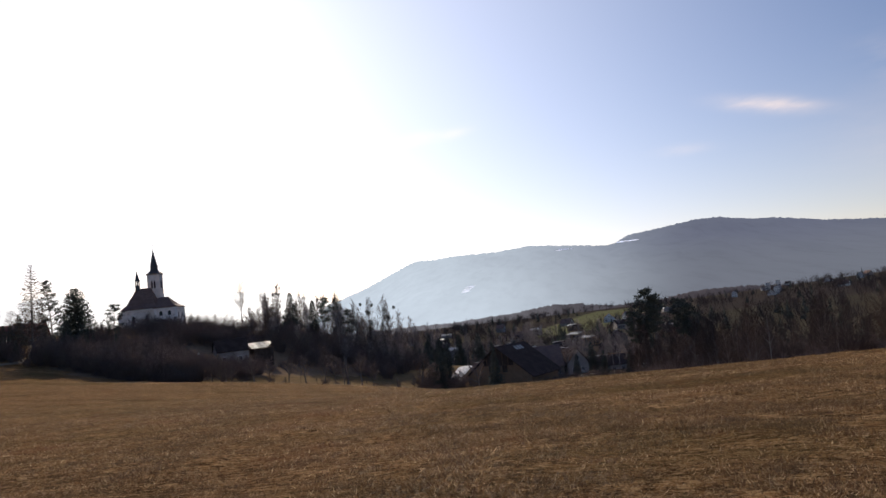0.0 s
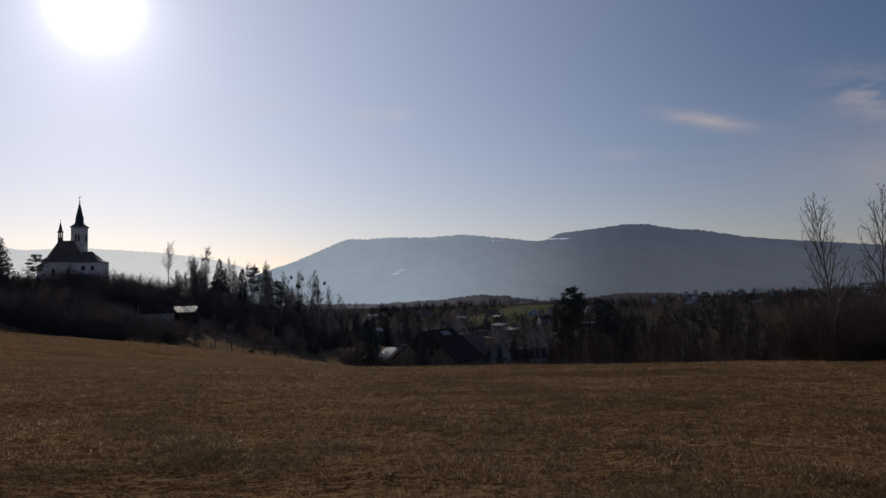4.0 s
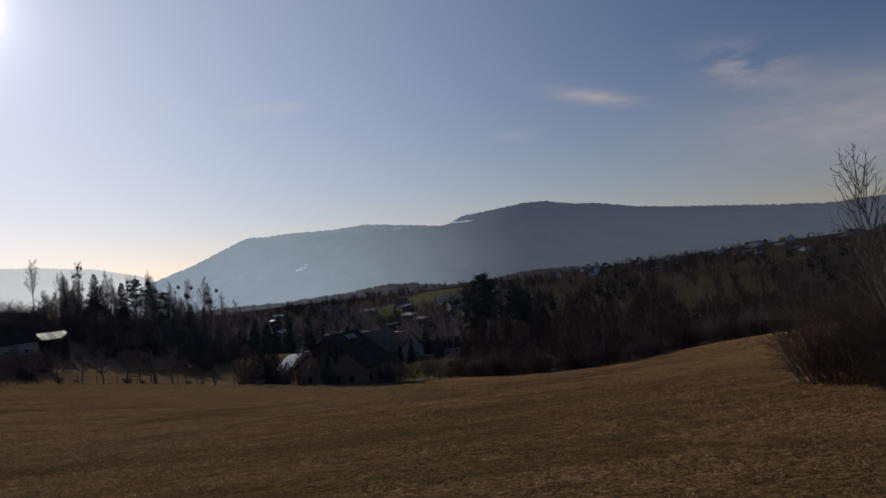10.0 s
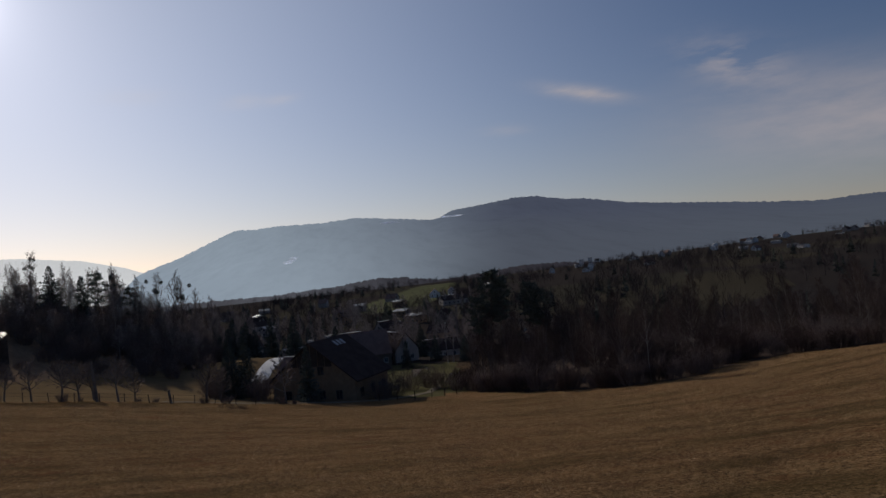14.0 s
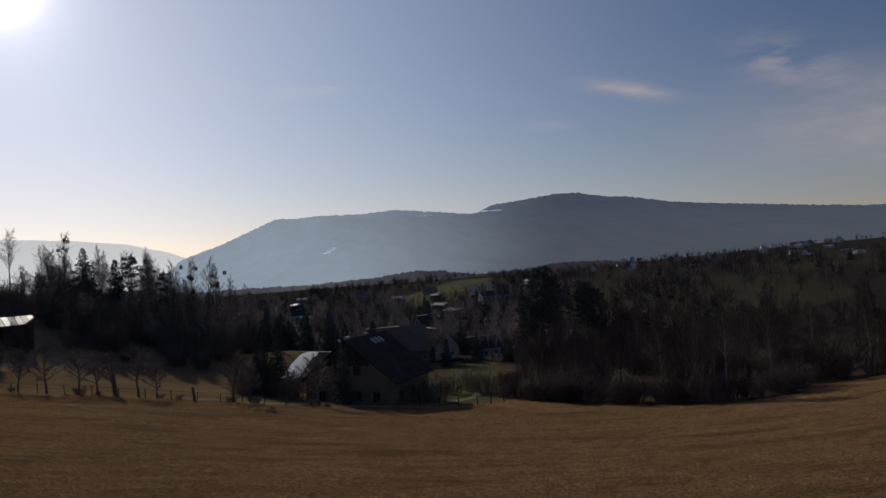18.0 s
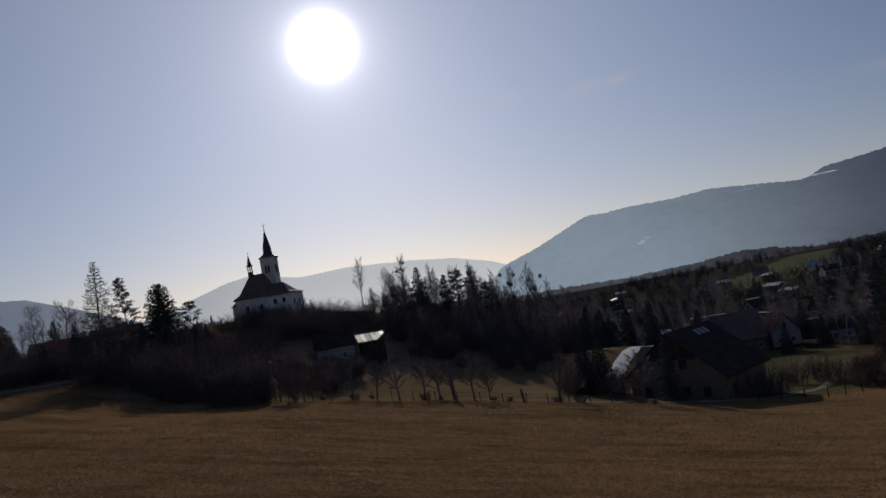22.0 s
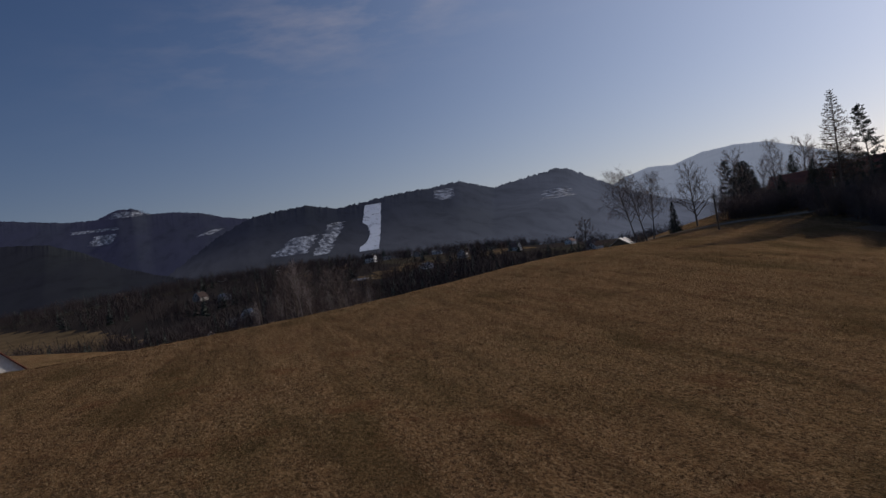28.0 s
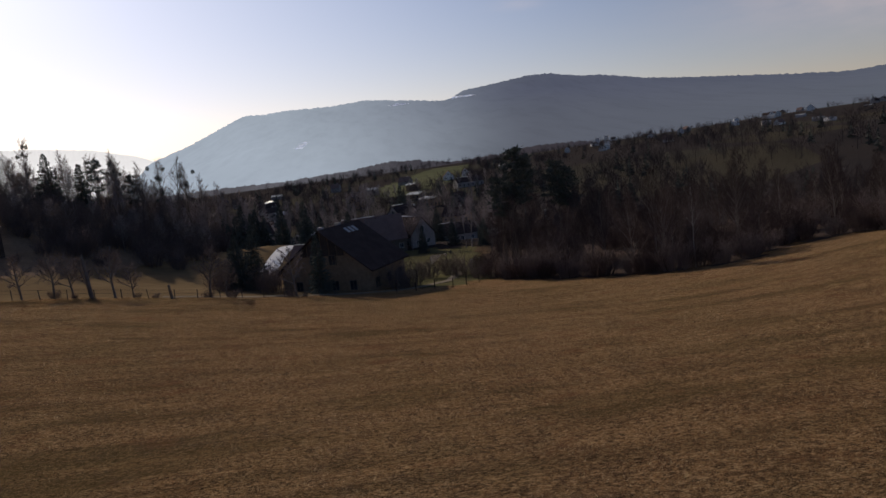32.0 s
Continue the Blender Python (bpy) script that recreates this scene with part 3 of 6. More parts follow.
EAST = [(-47.0, 0.6), (-42.0, 1.6), (-39.2, 2.7), (-36.2, 3.65), (-34.4, 3.95), (-30.7, 3.2), (-27.1, 3.4), (-22.0, 3.1), (-18.5, 2.68), (-15.5, 1.9), (-12.0, 0.4)]
SADDLE = [(-64.0, 1.6), (-60.0, 3.8), (-57.9, 4.28), (-56.2, 4.1), (-54.0, 4.66), (-51.7, 4.75), (-49.6, 4.55), (-47.0, 3.6), (-43.0, 2.0), (-39.0, 0.4)]
RANGE = [(-118.0, 7.4), (-105.8, 7.1), (-101.7, 6.54), (-99.9, 6.52), (-98.5, 7.05), (-97.4, 7.08), (-96.4, 6.52), (-94.5, 6.44), (-92.5, 6.1), (-91.0, 5.55), (-88.0, 5.0), (-84.0, 4.6)]
PISTE_HILL = [(-96.0, 1.6), (-92.0, 4.0), (-89.3, 5.22), (-87.6, 5.42), (-84.9, 5.62), (-82.4, 5.05), (-80.5, 5.2), (-78.2, 5.48), (-75.0, 5.5), (-72.6, 5.7),
              (-71.2, 5.2), (-70.0, 4.7), (-69.6, 4.82), (-67.3, 5.12), (-64.6, 5.4), (-63.8, 5.2), (-61.8, 3.95), (-59.4, 2.65), (-57.0, 1.75), (-52.0, 0.3)]
FORE = [(-122.0, 5.8), (-106.0, 5.4), (-103.3, 5.2), (-101.0, 4.3), (-98.6, 2.85), (-96.4, 2.0), (-92.0, 0.6)]
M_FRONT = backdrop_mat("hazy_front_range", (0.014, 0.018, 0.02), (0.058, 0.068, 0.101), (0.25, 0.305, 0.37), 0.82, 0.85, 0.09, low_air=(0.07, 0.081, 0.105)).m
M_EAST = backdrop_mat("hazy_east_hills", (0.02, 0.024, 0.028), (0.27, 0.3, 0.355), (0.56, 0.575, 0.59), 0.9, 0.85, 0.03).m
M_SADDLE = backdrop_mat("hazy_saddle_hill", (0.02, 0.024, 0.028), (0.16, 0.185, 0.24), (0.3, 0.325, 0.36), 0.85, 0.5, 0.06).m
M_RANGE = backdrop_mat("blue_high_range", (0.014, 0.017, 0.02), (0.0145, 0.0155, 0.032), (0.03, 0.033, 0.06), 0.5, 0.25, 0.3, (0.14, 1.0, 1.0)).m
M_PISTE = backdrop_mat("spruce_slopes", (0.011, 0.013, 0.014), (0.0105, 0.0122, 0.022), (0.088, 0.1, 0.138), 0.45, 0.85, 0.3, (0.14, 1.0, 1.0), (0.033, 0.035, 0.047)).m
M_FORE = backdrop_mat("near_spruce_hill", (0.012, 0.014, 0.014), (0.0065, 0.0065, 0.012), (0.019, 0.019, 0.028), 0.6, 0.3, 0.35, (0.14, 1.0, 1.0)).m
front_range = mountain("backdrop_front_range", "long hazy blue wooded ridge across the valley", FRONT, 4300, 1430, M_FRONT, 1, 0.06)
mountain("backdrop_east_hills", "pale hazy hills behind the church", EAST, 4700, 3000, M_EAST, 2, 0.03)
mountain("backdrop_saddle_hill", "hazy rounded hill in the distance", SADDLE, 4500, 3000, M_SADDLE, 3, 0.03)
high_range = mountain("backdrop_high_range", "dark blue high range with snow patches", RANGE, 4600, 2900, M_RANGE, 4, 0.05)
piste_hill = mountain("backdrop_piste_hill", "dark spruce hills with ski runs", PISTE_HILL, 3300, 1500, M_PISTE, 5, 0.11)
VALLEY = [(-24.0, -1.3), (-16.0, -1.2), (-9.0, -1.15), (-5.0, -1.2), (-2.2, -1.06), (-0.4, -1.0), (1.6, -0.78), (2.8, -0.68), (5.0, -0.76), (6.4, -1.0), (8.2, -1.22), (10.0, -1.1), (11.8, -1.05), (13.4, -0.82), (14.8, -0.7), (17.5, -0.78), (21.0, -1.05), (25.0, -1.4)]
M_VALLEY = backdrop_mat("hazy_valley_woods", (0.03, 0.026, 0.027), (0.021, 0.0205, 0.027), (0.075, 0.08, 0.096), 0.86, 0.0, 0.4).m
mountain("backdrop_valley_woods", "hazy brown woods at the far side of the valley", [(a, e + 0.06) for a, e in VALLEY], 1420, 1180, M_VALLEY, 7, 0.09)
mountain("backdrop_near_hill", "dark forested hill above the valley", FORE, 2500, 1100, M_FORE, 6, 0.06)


def snow_mat(name, bare, white, ground=(0.012, 0.015, 0.027)):
    k = Mat(name, 0.9, spec=0.1)
    n = k.noise(0.05, 6, 0.75, (0.2, 1.0, 1.0))
    lo, hi = bare
    c = k.mix(k.span(n, lo, hi), (0.02, 0.022, 0.026), tuple(v * white for v in (0.5, 0.52, 0.56)))
    k.color(c)
    # emission paints the haze-lit brightness into snow and bare ground
    k.link(k.mix(k.span(n, lo, hi), ground, tuple(v * white for v in (0.1, 0.115, 0.16))), k.b.inputs["Emission Color"])
    k.b.inputs["Emission Strength"].default_value = 1.0
    return k.m


SNOW = snow_mat("groomed_snow", (0.3, 0.48), 0.82)
SNOW_FAR = snow_mat("hazy_snow", (0.4, 0.62), 2.1, (0.16, 0.19, 0.235))
SNOW_RIDGE = snow_mat("ridge_snow", (0.4, 0.62), 2.1, (0.07, 0.082, 0.115))
SNOW_THIN = snow_mat("patchy_snow", (0.42, 0.66), 0.62)


def snow_run(label, find, lo, hi, rough_edge, seed, mat=None, bite=0.0):
    """A snow run lying on a slope, from its lower edge to its upper: (bearing, bearing, elevation)."""
    n = 30
    rnd = np.random.RandomState(seed)
    V = []
    for i in range(n):
        t = i / (n - 1)
        a0, a1, e = (lo[j] + (hi[j] - lo[j]) * t for j in range(3))
        a0 += rough_edge * (rnd.rand() - 0.5)
        a1 += rough_edge * (rnd.rand() - 0.5)
        # a tongue of wood bulges into the run
        a0 += bite * max(0.0, 1 - ((t - 0.36) / 0.24) ** 2) ** 0.5 * (a1 - a0)
        V += [find(a, e) for a in np.linspace(a0, a1, 8)]
    idx = np.arange(n * 8).reshape(n, 8)
    f = np.stack([idx[:-1, :-1], idx[:-1, 1:], idx[1:, 1:], idx[1:, :-1]], -1).reshape(-1, 4)
    tagged(new("ski_slope", mesh("ski_slope", V, f, mat or SNOW_THIN, True)), label, "snow", "snow on the hills", "structure")


snow_run("thin snow in a clearing of the long ridge", front_range, (-4.1, -3.7, 1.2), (-3.5, -3.1, 1.65), 0.5, 11, SNOW_FAR)
snow_run("line of snow below the ridge", front_range, (8.4, 9.9, 3.68), (8.6, 10.1, 3.77), 0.5, 12, SNOW_RIDGE)
snow_run("bare snowy clearing near the ridge", front_range, (3.6, 5.0, 3.62), (3.8, 4.8, 3.76), 0.5, 13, SNOW_RIDGE)
snow_run("white groomed ski run down the spruce hill", piste_hill, (-80.75, -79.2, 1.45), (-80.25, -78.9, 5.0), 0.1, 1, SNOW, 0.42)
snow_run("patchy white ski run between trees", piste_hill, (-84.4, -83.1, 1.7), (-83.1, -81.9, 4.0), 0.45, 2)
snow_run("thin snow on a logged slope", piste_hill, (-87.7, -84.9, 2.0), (-86.0, -84.0, 3.3), 0.5, 3)
snow_run("small snow clearing near the crest", piste_hill, (-74.4, -73.3, 4.5), (-74.7, -73.0, 5.3), 0.5, 4)
snow_run("snow clearing on the round hill", piste_hill, (-66.0, -63.7, 3.2), (-65.6, -64.2, 3.9), 0.8, 5)
snow_run("bright snow field below the summit", high_range, (-100.6, -99.2, 4.7), (-100.0, -98.7, 5.4), 0.5, 6)
snow_run("snow on the summit rocks", high_range, (-99.0, -96.4, 6.5), (-98.6, -97.0, 6.9), 0.9, 7)
snow_run("snow strip on the high range", high_range, (-93.2, -92.2, 4.45), (-92.0, -91.2, 4.8), 0.3, 8)
snow_run("snowy track across the high range", high_range, (-101.6, -98.6, 5.68), (-101.5, -98.5, 5.86), 0.3, 9)


# ---- tree makers ----
def curve(segs, p, d, length, r0, r1, n, wob, lift, rnd):
    """One limb as n tapering pieces that wander and bend up (lift > 0) or down."""
    pts = [p]
    d = d.normalized()
    for i in range(n):
        d = (d + Vector((rnd.uniform(-wob, wob), rnd.uniform(-wob, wob), rnd.uniform(-wob, wob) * 0.5 + lift))).normalized()
        q = p + d * (length / n)
        a, b = r0 + (r1 - r0) * i / n, r0 + (r1 - r0) * (i + 1) / n
        segs.append((*p, *q, a, b))
        p = q
        pts.append(p)
    return pts, d


def along(pts, t):
    k = min(int(t * (len(pts) - 1)), len(pts) - 2)
    f = t * (len(pts) - 1) - k
    return pts[k].lerp(pts[k + 1], f), (pts[k + 1] - pts[k]).normalized()


def side_way(d, spread, rnd):
    v = Vector((rnd.gauss(0, 1), rnd.gauss(0, 1), rnd.gauss(0, 1)))
    v = (v - d * v.dot(d)).normalized()
    return (d * math.cos(spread) + v * math.sin(spread)).normalized()


def bare_tree(name, label, seed, H, r, crown0, limbs, angle, reach, subs, twigs, lift=0.06, twig_r=0.012, bark=BARK, twig=TWIG,
              wob=0.12, lean=0.0, topshape=1.0, sub_len=0.45, droop=None):
    rnd = random.Random(seed)
    wood, fine = [], []
    stem, _ = curve(wood, Vector((0, 0, -0.3)), Vector((lean, 0, 1)), H * 0.96 + 0.3, r, r * 0.12, 9, wob * 0.45, 0.05, rnd)
    for i in range(limbs):
        t = crown0 + (0.97 - crown0) * ((i + rnd.random()) / limbs)
        p, d = along(stem, t)
        az = i * 2.4 + rnd.uniform(-0.5, 0.5)
        tilt = radians(angle * rnd.uniform(0.75, 1.2)) * (1.15 - 0.45 * t)
        way = (d * math.cos(tilt) + Vector((math.cos(az), math.sin(az), 0)) * math.sin(tilt)).normalized()
        ln = H * reach * ((1 - t) ** 0.6 * topshape + 0.22) * rnd.uniform(0.75, 1.2)
        lr = max(r * (1 - t) * 0.5 + 0.012, twig_r * 1.6)
        lp, _ = curve(wood, p, way, ln, lr, twig_r, 5, wob, lift, rnd)
        for j in range(subs):
            s = 0.22 + 0.78 * (j + rnd.random()) / subs
            q, dq = along(lp, min(s, 0.99))
            sp, _ = curve(fine, q, side_way(dq, radians(rnd.uniform(25, 60)), rnd), ln * sub_len * rnd.uniform(0.6, 1.2) * (1.2 - 0.6 * s),
                          twig_r * 1.5, twig_r * 0.7, 3, wob * 1.2, lift if droop is None else droop, rnd)
            for k in range(twigs):
                q2, d2 = along(sp, rnd.uniform(0.2, 0.98))
                curve(fine, q2, side_way(d2, radians(rnd.uniform(20, 55)), rnd), ln * sub_len * rnd.uniform(0.25, 0.6),
                      twig_r, twig_r * 0.5, 2, wob * 1.3, lift if droop is None else droop * 1.6, rnd)
    root = thing(name, label, "tree")
    part("trunk", mesh("trunk", *tubes(wood, 5), bark, True), None, root)
    part("crown", mesh("crown", *tubes(fine, 3), twig), None, root)
    return root


def sprays(rows):
    """Flat needle sprays: rows of (base, tip, side, width); each becomes two small triangles."""
    V, F = [], []
    for b, t, s, w in rows:
        k = len(V)
        m = b.lerp(t, 0.45)
        V += [b, m + s * w, t, m - s * w]
        F.append((k, k + 1, k + 2, k + 3))
    return np.array([tuple(v) for v in V]), np.array(F)


def conifer(name, label, seed, H, r, wide, skirt=0.06, dense=1.0, droop=-0.25, leaf=SPRUCE, power=0.85, blunt=0.0, spray=0.34):
    """Spruce or fir: whorls of drooping boughs hung with flat sprays."""
    rnd = random.Random(seed)
    wood, rows = [], []
    curve(wood, Vector((0, 0, -0.3)), Vector((0, 0, 1)), H + 0.3, r, r * 0.08, 6, 0.02, 0.05, rnd)
    n = int(64 * dense)
    for i in range(n):
        t = skirt + (0.985 - skirt) * i / (n - 1)
        reach = wide * ((1 - t) ** power * (1 - blunt) + blunt * math.sqrt(max(1 - t * t, 0))) + 0.08
        for j in range(rnd.randint(9, 13)):
            az = rnd.uniform(0, 2 * math.pi)
            ln = reach * rnd.uniform(0.72, 1.15)
            d = Vector((math.cos(az), math.sin(az), droop * rnd.uniform(0.4, 1.3) + 0.5 * t))
            p = Vector((0, 0, t * H))
            m = max(2, int(ln / (spray * 0.8)))
            fine = 0.45 + 0.55 * (1 - t)
            for k in range(m):
                s = (k + rnd.uniform(0.2, 1.0)) / m
                b = p + d * ln * s * 0.9 + Vector((0, 0, 0.12 * ln * s * s))
                tip = b + (d + Vector((rnd.gauss(0, 0.4), rnd.gauss(0, 0.4), rnd.gauss(-0.1, 0.25)))).normalized() * spray * fine * rnd.uniform(0.9, 1.9)
                side = Vector((-math.sin(az) + rnd.gauss(0, 0.4), math.cos(az) + rnd.gauss(0, 0.4), rnd.gauss(0, 1.1))).normalized()
                rows.append((b, tip, side, spray * rnd.uniform(0.26, 0.5)))
    root = thing(name, label, "tree")
    part("trunk", mesh("trunk", *tubes(wood, 6), BARK, True), None, root)
    V, F = sprays(rows)
    part("crown", mesh("crown", V, F, leaf), None, root)
    return root


def pine(name, label, seed, H, r, crown0, wide, boughs=34, clump=0.55, leaf=PINE, flat=0.5, conical=False):
    """Scots pine: bare lower stem and needle clumps on spreading boughs."""
    rnd = random.Random(seed)
    wood, rows = [], []
    stem, _ = curve(wood, Vector((0, 0, -0.3)), Vector((0.02, 0.03, 1)), H + 0.2, r, r * 0.12, 8, 0.05, 0.04, rnd)
    for i in range(boughs):
        t = crown0 + (0.99 - crown0) * (i + rnd.random()) / boughs
        p, _ = along(stem, min(t, 0.995))
        u = (t - crown0) / (1 - crown0)
        ln = wide * (0.35 + 0.75 * math.sin(math.pi * min(0.15 + 0.8 * u, 1))) * rnd.uniform(0.55, 1.1)
        if conical:
            ln = wide * ((1 - u) ** 0.75 + 0.12) * rnd.uniform(0.55, 1.15)
        az = i * 2.4 + rnd.uniform(-0.6, 0.6)
        lp, _ = curve(wood, p, Vector((math.cos(az), math.sin(az), rnd.uniform(-0.1, 0.45))), ln, r * 0.22, 0.02, 3, 0.15, 0.04, rnd)
        for j in range(5):
            q, dq = along(lp, 0.4 + 0.59 * (j + rnd.random()) / 5)
            for k in range(15):
                o = Vector((rnd.gauss(0, 1), rnd.gauss(0, 1), rnd.gauss(0.2, flat))) * clump * 0.5
                tip = q + o + Vector((rnd.gauss(0, 0.5), rnd.gauss(0, 0.5), rnd.gauss(0.35, 0.4))) * clump * 0.7
                sd = Vector((rnd.gauss(0, 1), rnd.gauss(0, 1), rnd.gauss(0, 1))).normalized()
                rows.append((q + o * 0.6, tip, sd, clump * rnd.uniform(0.1, 0.24)))
    root = thing(name, label, "tree")
    part("trunk", mesh("trunk", *tubes(wood, 5), BARK, True), None, root)
    V, F = sprays(rows)
    part("crown", mesh("crown", V, F, leaf), None, root)
    return root


def larch(name, label, seed, H, r, wide):
    """Leafless larch: a straight mast with a narrow cone of fine bare branches."""
    rnd = random.Random(seed)
    wood, fine = [], []
    curve(wood, Vector((0, 0, -0.3)), Vector((0.03, 0, 1)), H + 0.3, r, 0.02, 9, 0.02, 0.05, rnd)
    for i in range(230):
        t = 0.12 + 0.87 * (i + rnd.random()) / 230
        ln = wide * ((1 - t) ** 0.75 + 0.06) * rnd.uniform(0.6, 1.15)
        az = i * 2.4
        lp, _ = curve(fine, Vector((0.03 * H * t, 0, t * H)), Vector((math.cos(az), math.sin(az), rnd.uniform(-0.25, 0.1))), ln, 0.05, 0.026, 4, 0.06, 0.09, rnd)
        for j in range(11):
            q, dq = along(lp, 0.3 + 0.69 * rnd.random() ** 0.6)
            curve(fine, q, side_way(dq, radians(rnd.uniform(30, 70)), rnd), ln * rnd.uniform(0.12, 0.3), 0.034, 0.02, 2, 0.1, -0.05, rnd)
    root = thing(name, label, "tree")
    part("trunk", mesh("trunk", *tubes(wood, 6), BARK, True), None, root)
    part("crown", mesh("crown", *tubes(fine, 3), LARCH), None, root)
    return root


def shrub(name, label, seed, H, wide, stems, twigs, mat=SHRUB, tr=0.011):
    """A leafless many-stemmed bush."""
    rnd = random.Random(seed)
    wood, fine = [], []
    for i in range(stems):
        az, rr = rnd.uniform(0, 6.28), wide * 0.55 * math.sqrt(rnd.random())
        p = Vector((rr * math.cos(az), rr * math.sin(az), -0.2))
        d = Vector((math.cos(az) * rnd.uniform(0, 0.7), math.sin(az) * rnd.uniform(0, 0.7), 1))
        ln = H * rnd.uniform(0.55, 1.1)
        lp, _ = curve(wood, p, d, ln, tr * 2.2, tr * 0.8, 4, 0.16, 0.03, rnd)
        for j in range(twigs):
            q, dq = along(lp, 0.1 + 0.88 * (j + rnd.random()) / twigs)
            sp, _ = curve(fine, q, side_way(dq, radians(rnd.uniform(25, 65)), rnd), ln * rnd.uniform(0.2, 0.45), tr, tr * 0.6, 2, 0.2, 0.05, rnd)
            for k in range(2):
                q2, d2 = along(sp, rnd.uniform(0.3, 0.98))
                curve(fine, q2, side_way(d2, radians(rnd.uniform(25, 60)), rnd), ln * rnd.uniform(0.08, 0.2), tr * 0.7, tr * 0.4, 1, 0.1, 0.0, rnd)
    root = thing(name, label, "shrub")
    part("stem", mesh("stem", *tubes(wood, 4), mat), None, root)
    part("crown", mesh("crown", *tubes(fine, 3), mat), None, root)
    return root


def put(ob, x, y, scale=1.0, turn=None, squash=1.0, sink=0.0, first=[]):
    """Sets a template on the ground; the first use moves it, later uses copy it."""
    rnd = random.Random(int(x * 131 + y * 977))
    t = rnd.uniform(0, 360) if turn is None else turn
    m = pose(x, y, gz(x, y) - sink, 0, 0, t) @ Matrix.Diagonal((scale, scale, scale * squash, 1))
    if ob.name not in first:
        first.append(ob.name)
        ob.matrix_world = m
        return ob
    return copy_thing_at(ob, m)


def copy_thing_at(ob, m):
    s = ob.scale.copy()
    ob.scale = (1, 1, 1)
    c = copy_thing(ob, m)
    ob.scale = s
    return c


# ---- building makers ----
def gable_walls(w, d, h, rise, low=-3.0):
    """A wall block, w along the ridge (x), d across; gables at both ends."""
    bm = bmesh.new()
    prof = [(-d / 2, low), (d / 2, low), (d / 2, h), (0, h + rise), (-d / 2, h)]
    a = [bm.verts.new((-w / 2, y, z)) for y, z in prof]
    b = [bm.verts.new((w / 2, y, z)) for y, z in prof]
    for i in range(5):
        j = (i + 1) % 5
        bm.faces.new((a[i], b[i], b[j], a[j]))
    bm.faces.new(a)
    bm.faces.new(b[::-1])
    bmesh.ops.recalc_face_normals(bm, faces=bm.faces)
    return bm


def roof_slab(w, d, h, rise, side, over=0.45, thick=0.18):
    """One slope of a gable roof, a slab with eaves and verges."""
    bm = bmesh.new()
    k = rise / (d / 2)
    y1, z1 = side * (d / 2 + over), h - k * over
    x = w / 2 + over * 0.8
    box_pts = [(-x, 0, h + rise), (x, 0, h + rise), (x, y1, z1), (-x, y1, z1)]
    lo = [bm.verts.new((p[0], p[1], p[2] + 0.03)) for p in box_pts]
    hi = [bm.verts.new((p[0], p[1], p[2] + 0.03 + thick)) for p in box_pts]
    for i in range(4):
        j = (i + 1) % 4
        bm.faces.new((lo[i], lo[j], hi[j], hi[i]))
    bm.faces.new(lo[::-1])
    bm.faces.new(hi)
    bmesh.ops.recalc_face_normals(bm, faces=bm.faces)
    return bm


def pane_box(w, h, t=0.05):
    return box(bmesh.new(), -w / 2, w / 2, -t, t, -h / 2, h / 2)


def frame_ring(w, h, t=0.07, b=0.09):
    bm = bmesh.new()
    box(bm, -w / 2 - b, -w / 2, -t, t, -h / 2 - b, h / 2 + b)
    box(bm, w / 2, w / 2 + b, -t, t, -h / 2 - b, h / 2 + b)
    box(bm, -w / 2, w / 2, -t, t, h / 2, h / 2 + b)
    box(bm, -w / 2, w / 2, -t, t, -h / 2 - b, -h / 2)
    box(bm, -0.03, 0.03, -t * 0.9, t * 0.9, -h / 2, h / 2)
    return bm


def add_window(root, x, y, z, turn, w=1.0, h=1.2, frame=WHITEWASH, label=""):
    win = part("window", pane_box(w, h), GLASS, root, label)
    win.matrix_local = pose(x, y, z, 0, 0, turn)
    part("frame", frame_ring(w, h), frame, win)
    return win


def add_pane(root, x, y, z, turn, w=1.0, h=1.2):
    win = part("window", pane_box(w, h), GLASS, root)
    win.matrix_local = pose(x, y, z, 0, 0, turn)
    return win


def house(x, y, turn, w, d, h, rise, wall, roof, label, group="village houses", chimney=True, wins=True, name="house", low=-3.0, z=None, detail=True):
    root = thing(name, label, "house", group, at=(x, y, gz(x, y) if z is None else z), turn=turn)
    part("wall", gable_walls(w, d, h, rise, low), wall, root)
    part("roof", roof_slab(w, d, h, rise, 1), roof, root)
    part("roof", roof_slab(w, d, h, rise, -1), roof, root)
    if chimney:
        ch = part("chimney", box(bmesh.new(), -0.35, 0.35, -0.3, 0.3, 0, 1.7), CONCRETE, root)
        ch.matrix_local = pose(w * 0.18, d * 0.1, h + rise - 0.75)
    if wins:
        add = add_window if detail else add_pane
        n = max(2, int(w / 3.2))
        rows = [1.5] if h < 4.2 else [1.5, 4.3]
        for zz in rows:
            for i in range(n):
                xx = -w / 2 + w * (i + 0.5) / n
                add(root, xx, -d / 2 - 0.01, zz, 0)
            for s in (-1, 1):
                for yy in (-d * 0.22, d * 0.22):
                    add(root, s * (w / 2 + 0.01), yy, zz, 90)
        for s in (-1, 1):
            add(root, s * (w / 2 + 0.01), 0, h + rise * 0.35, 90)
    return root


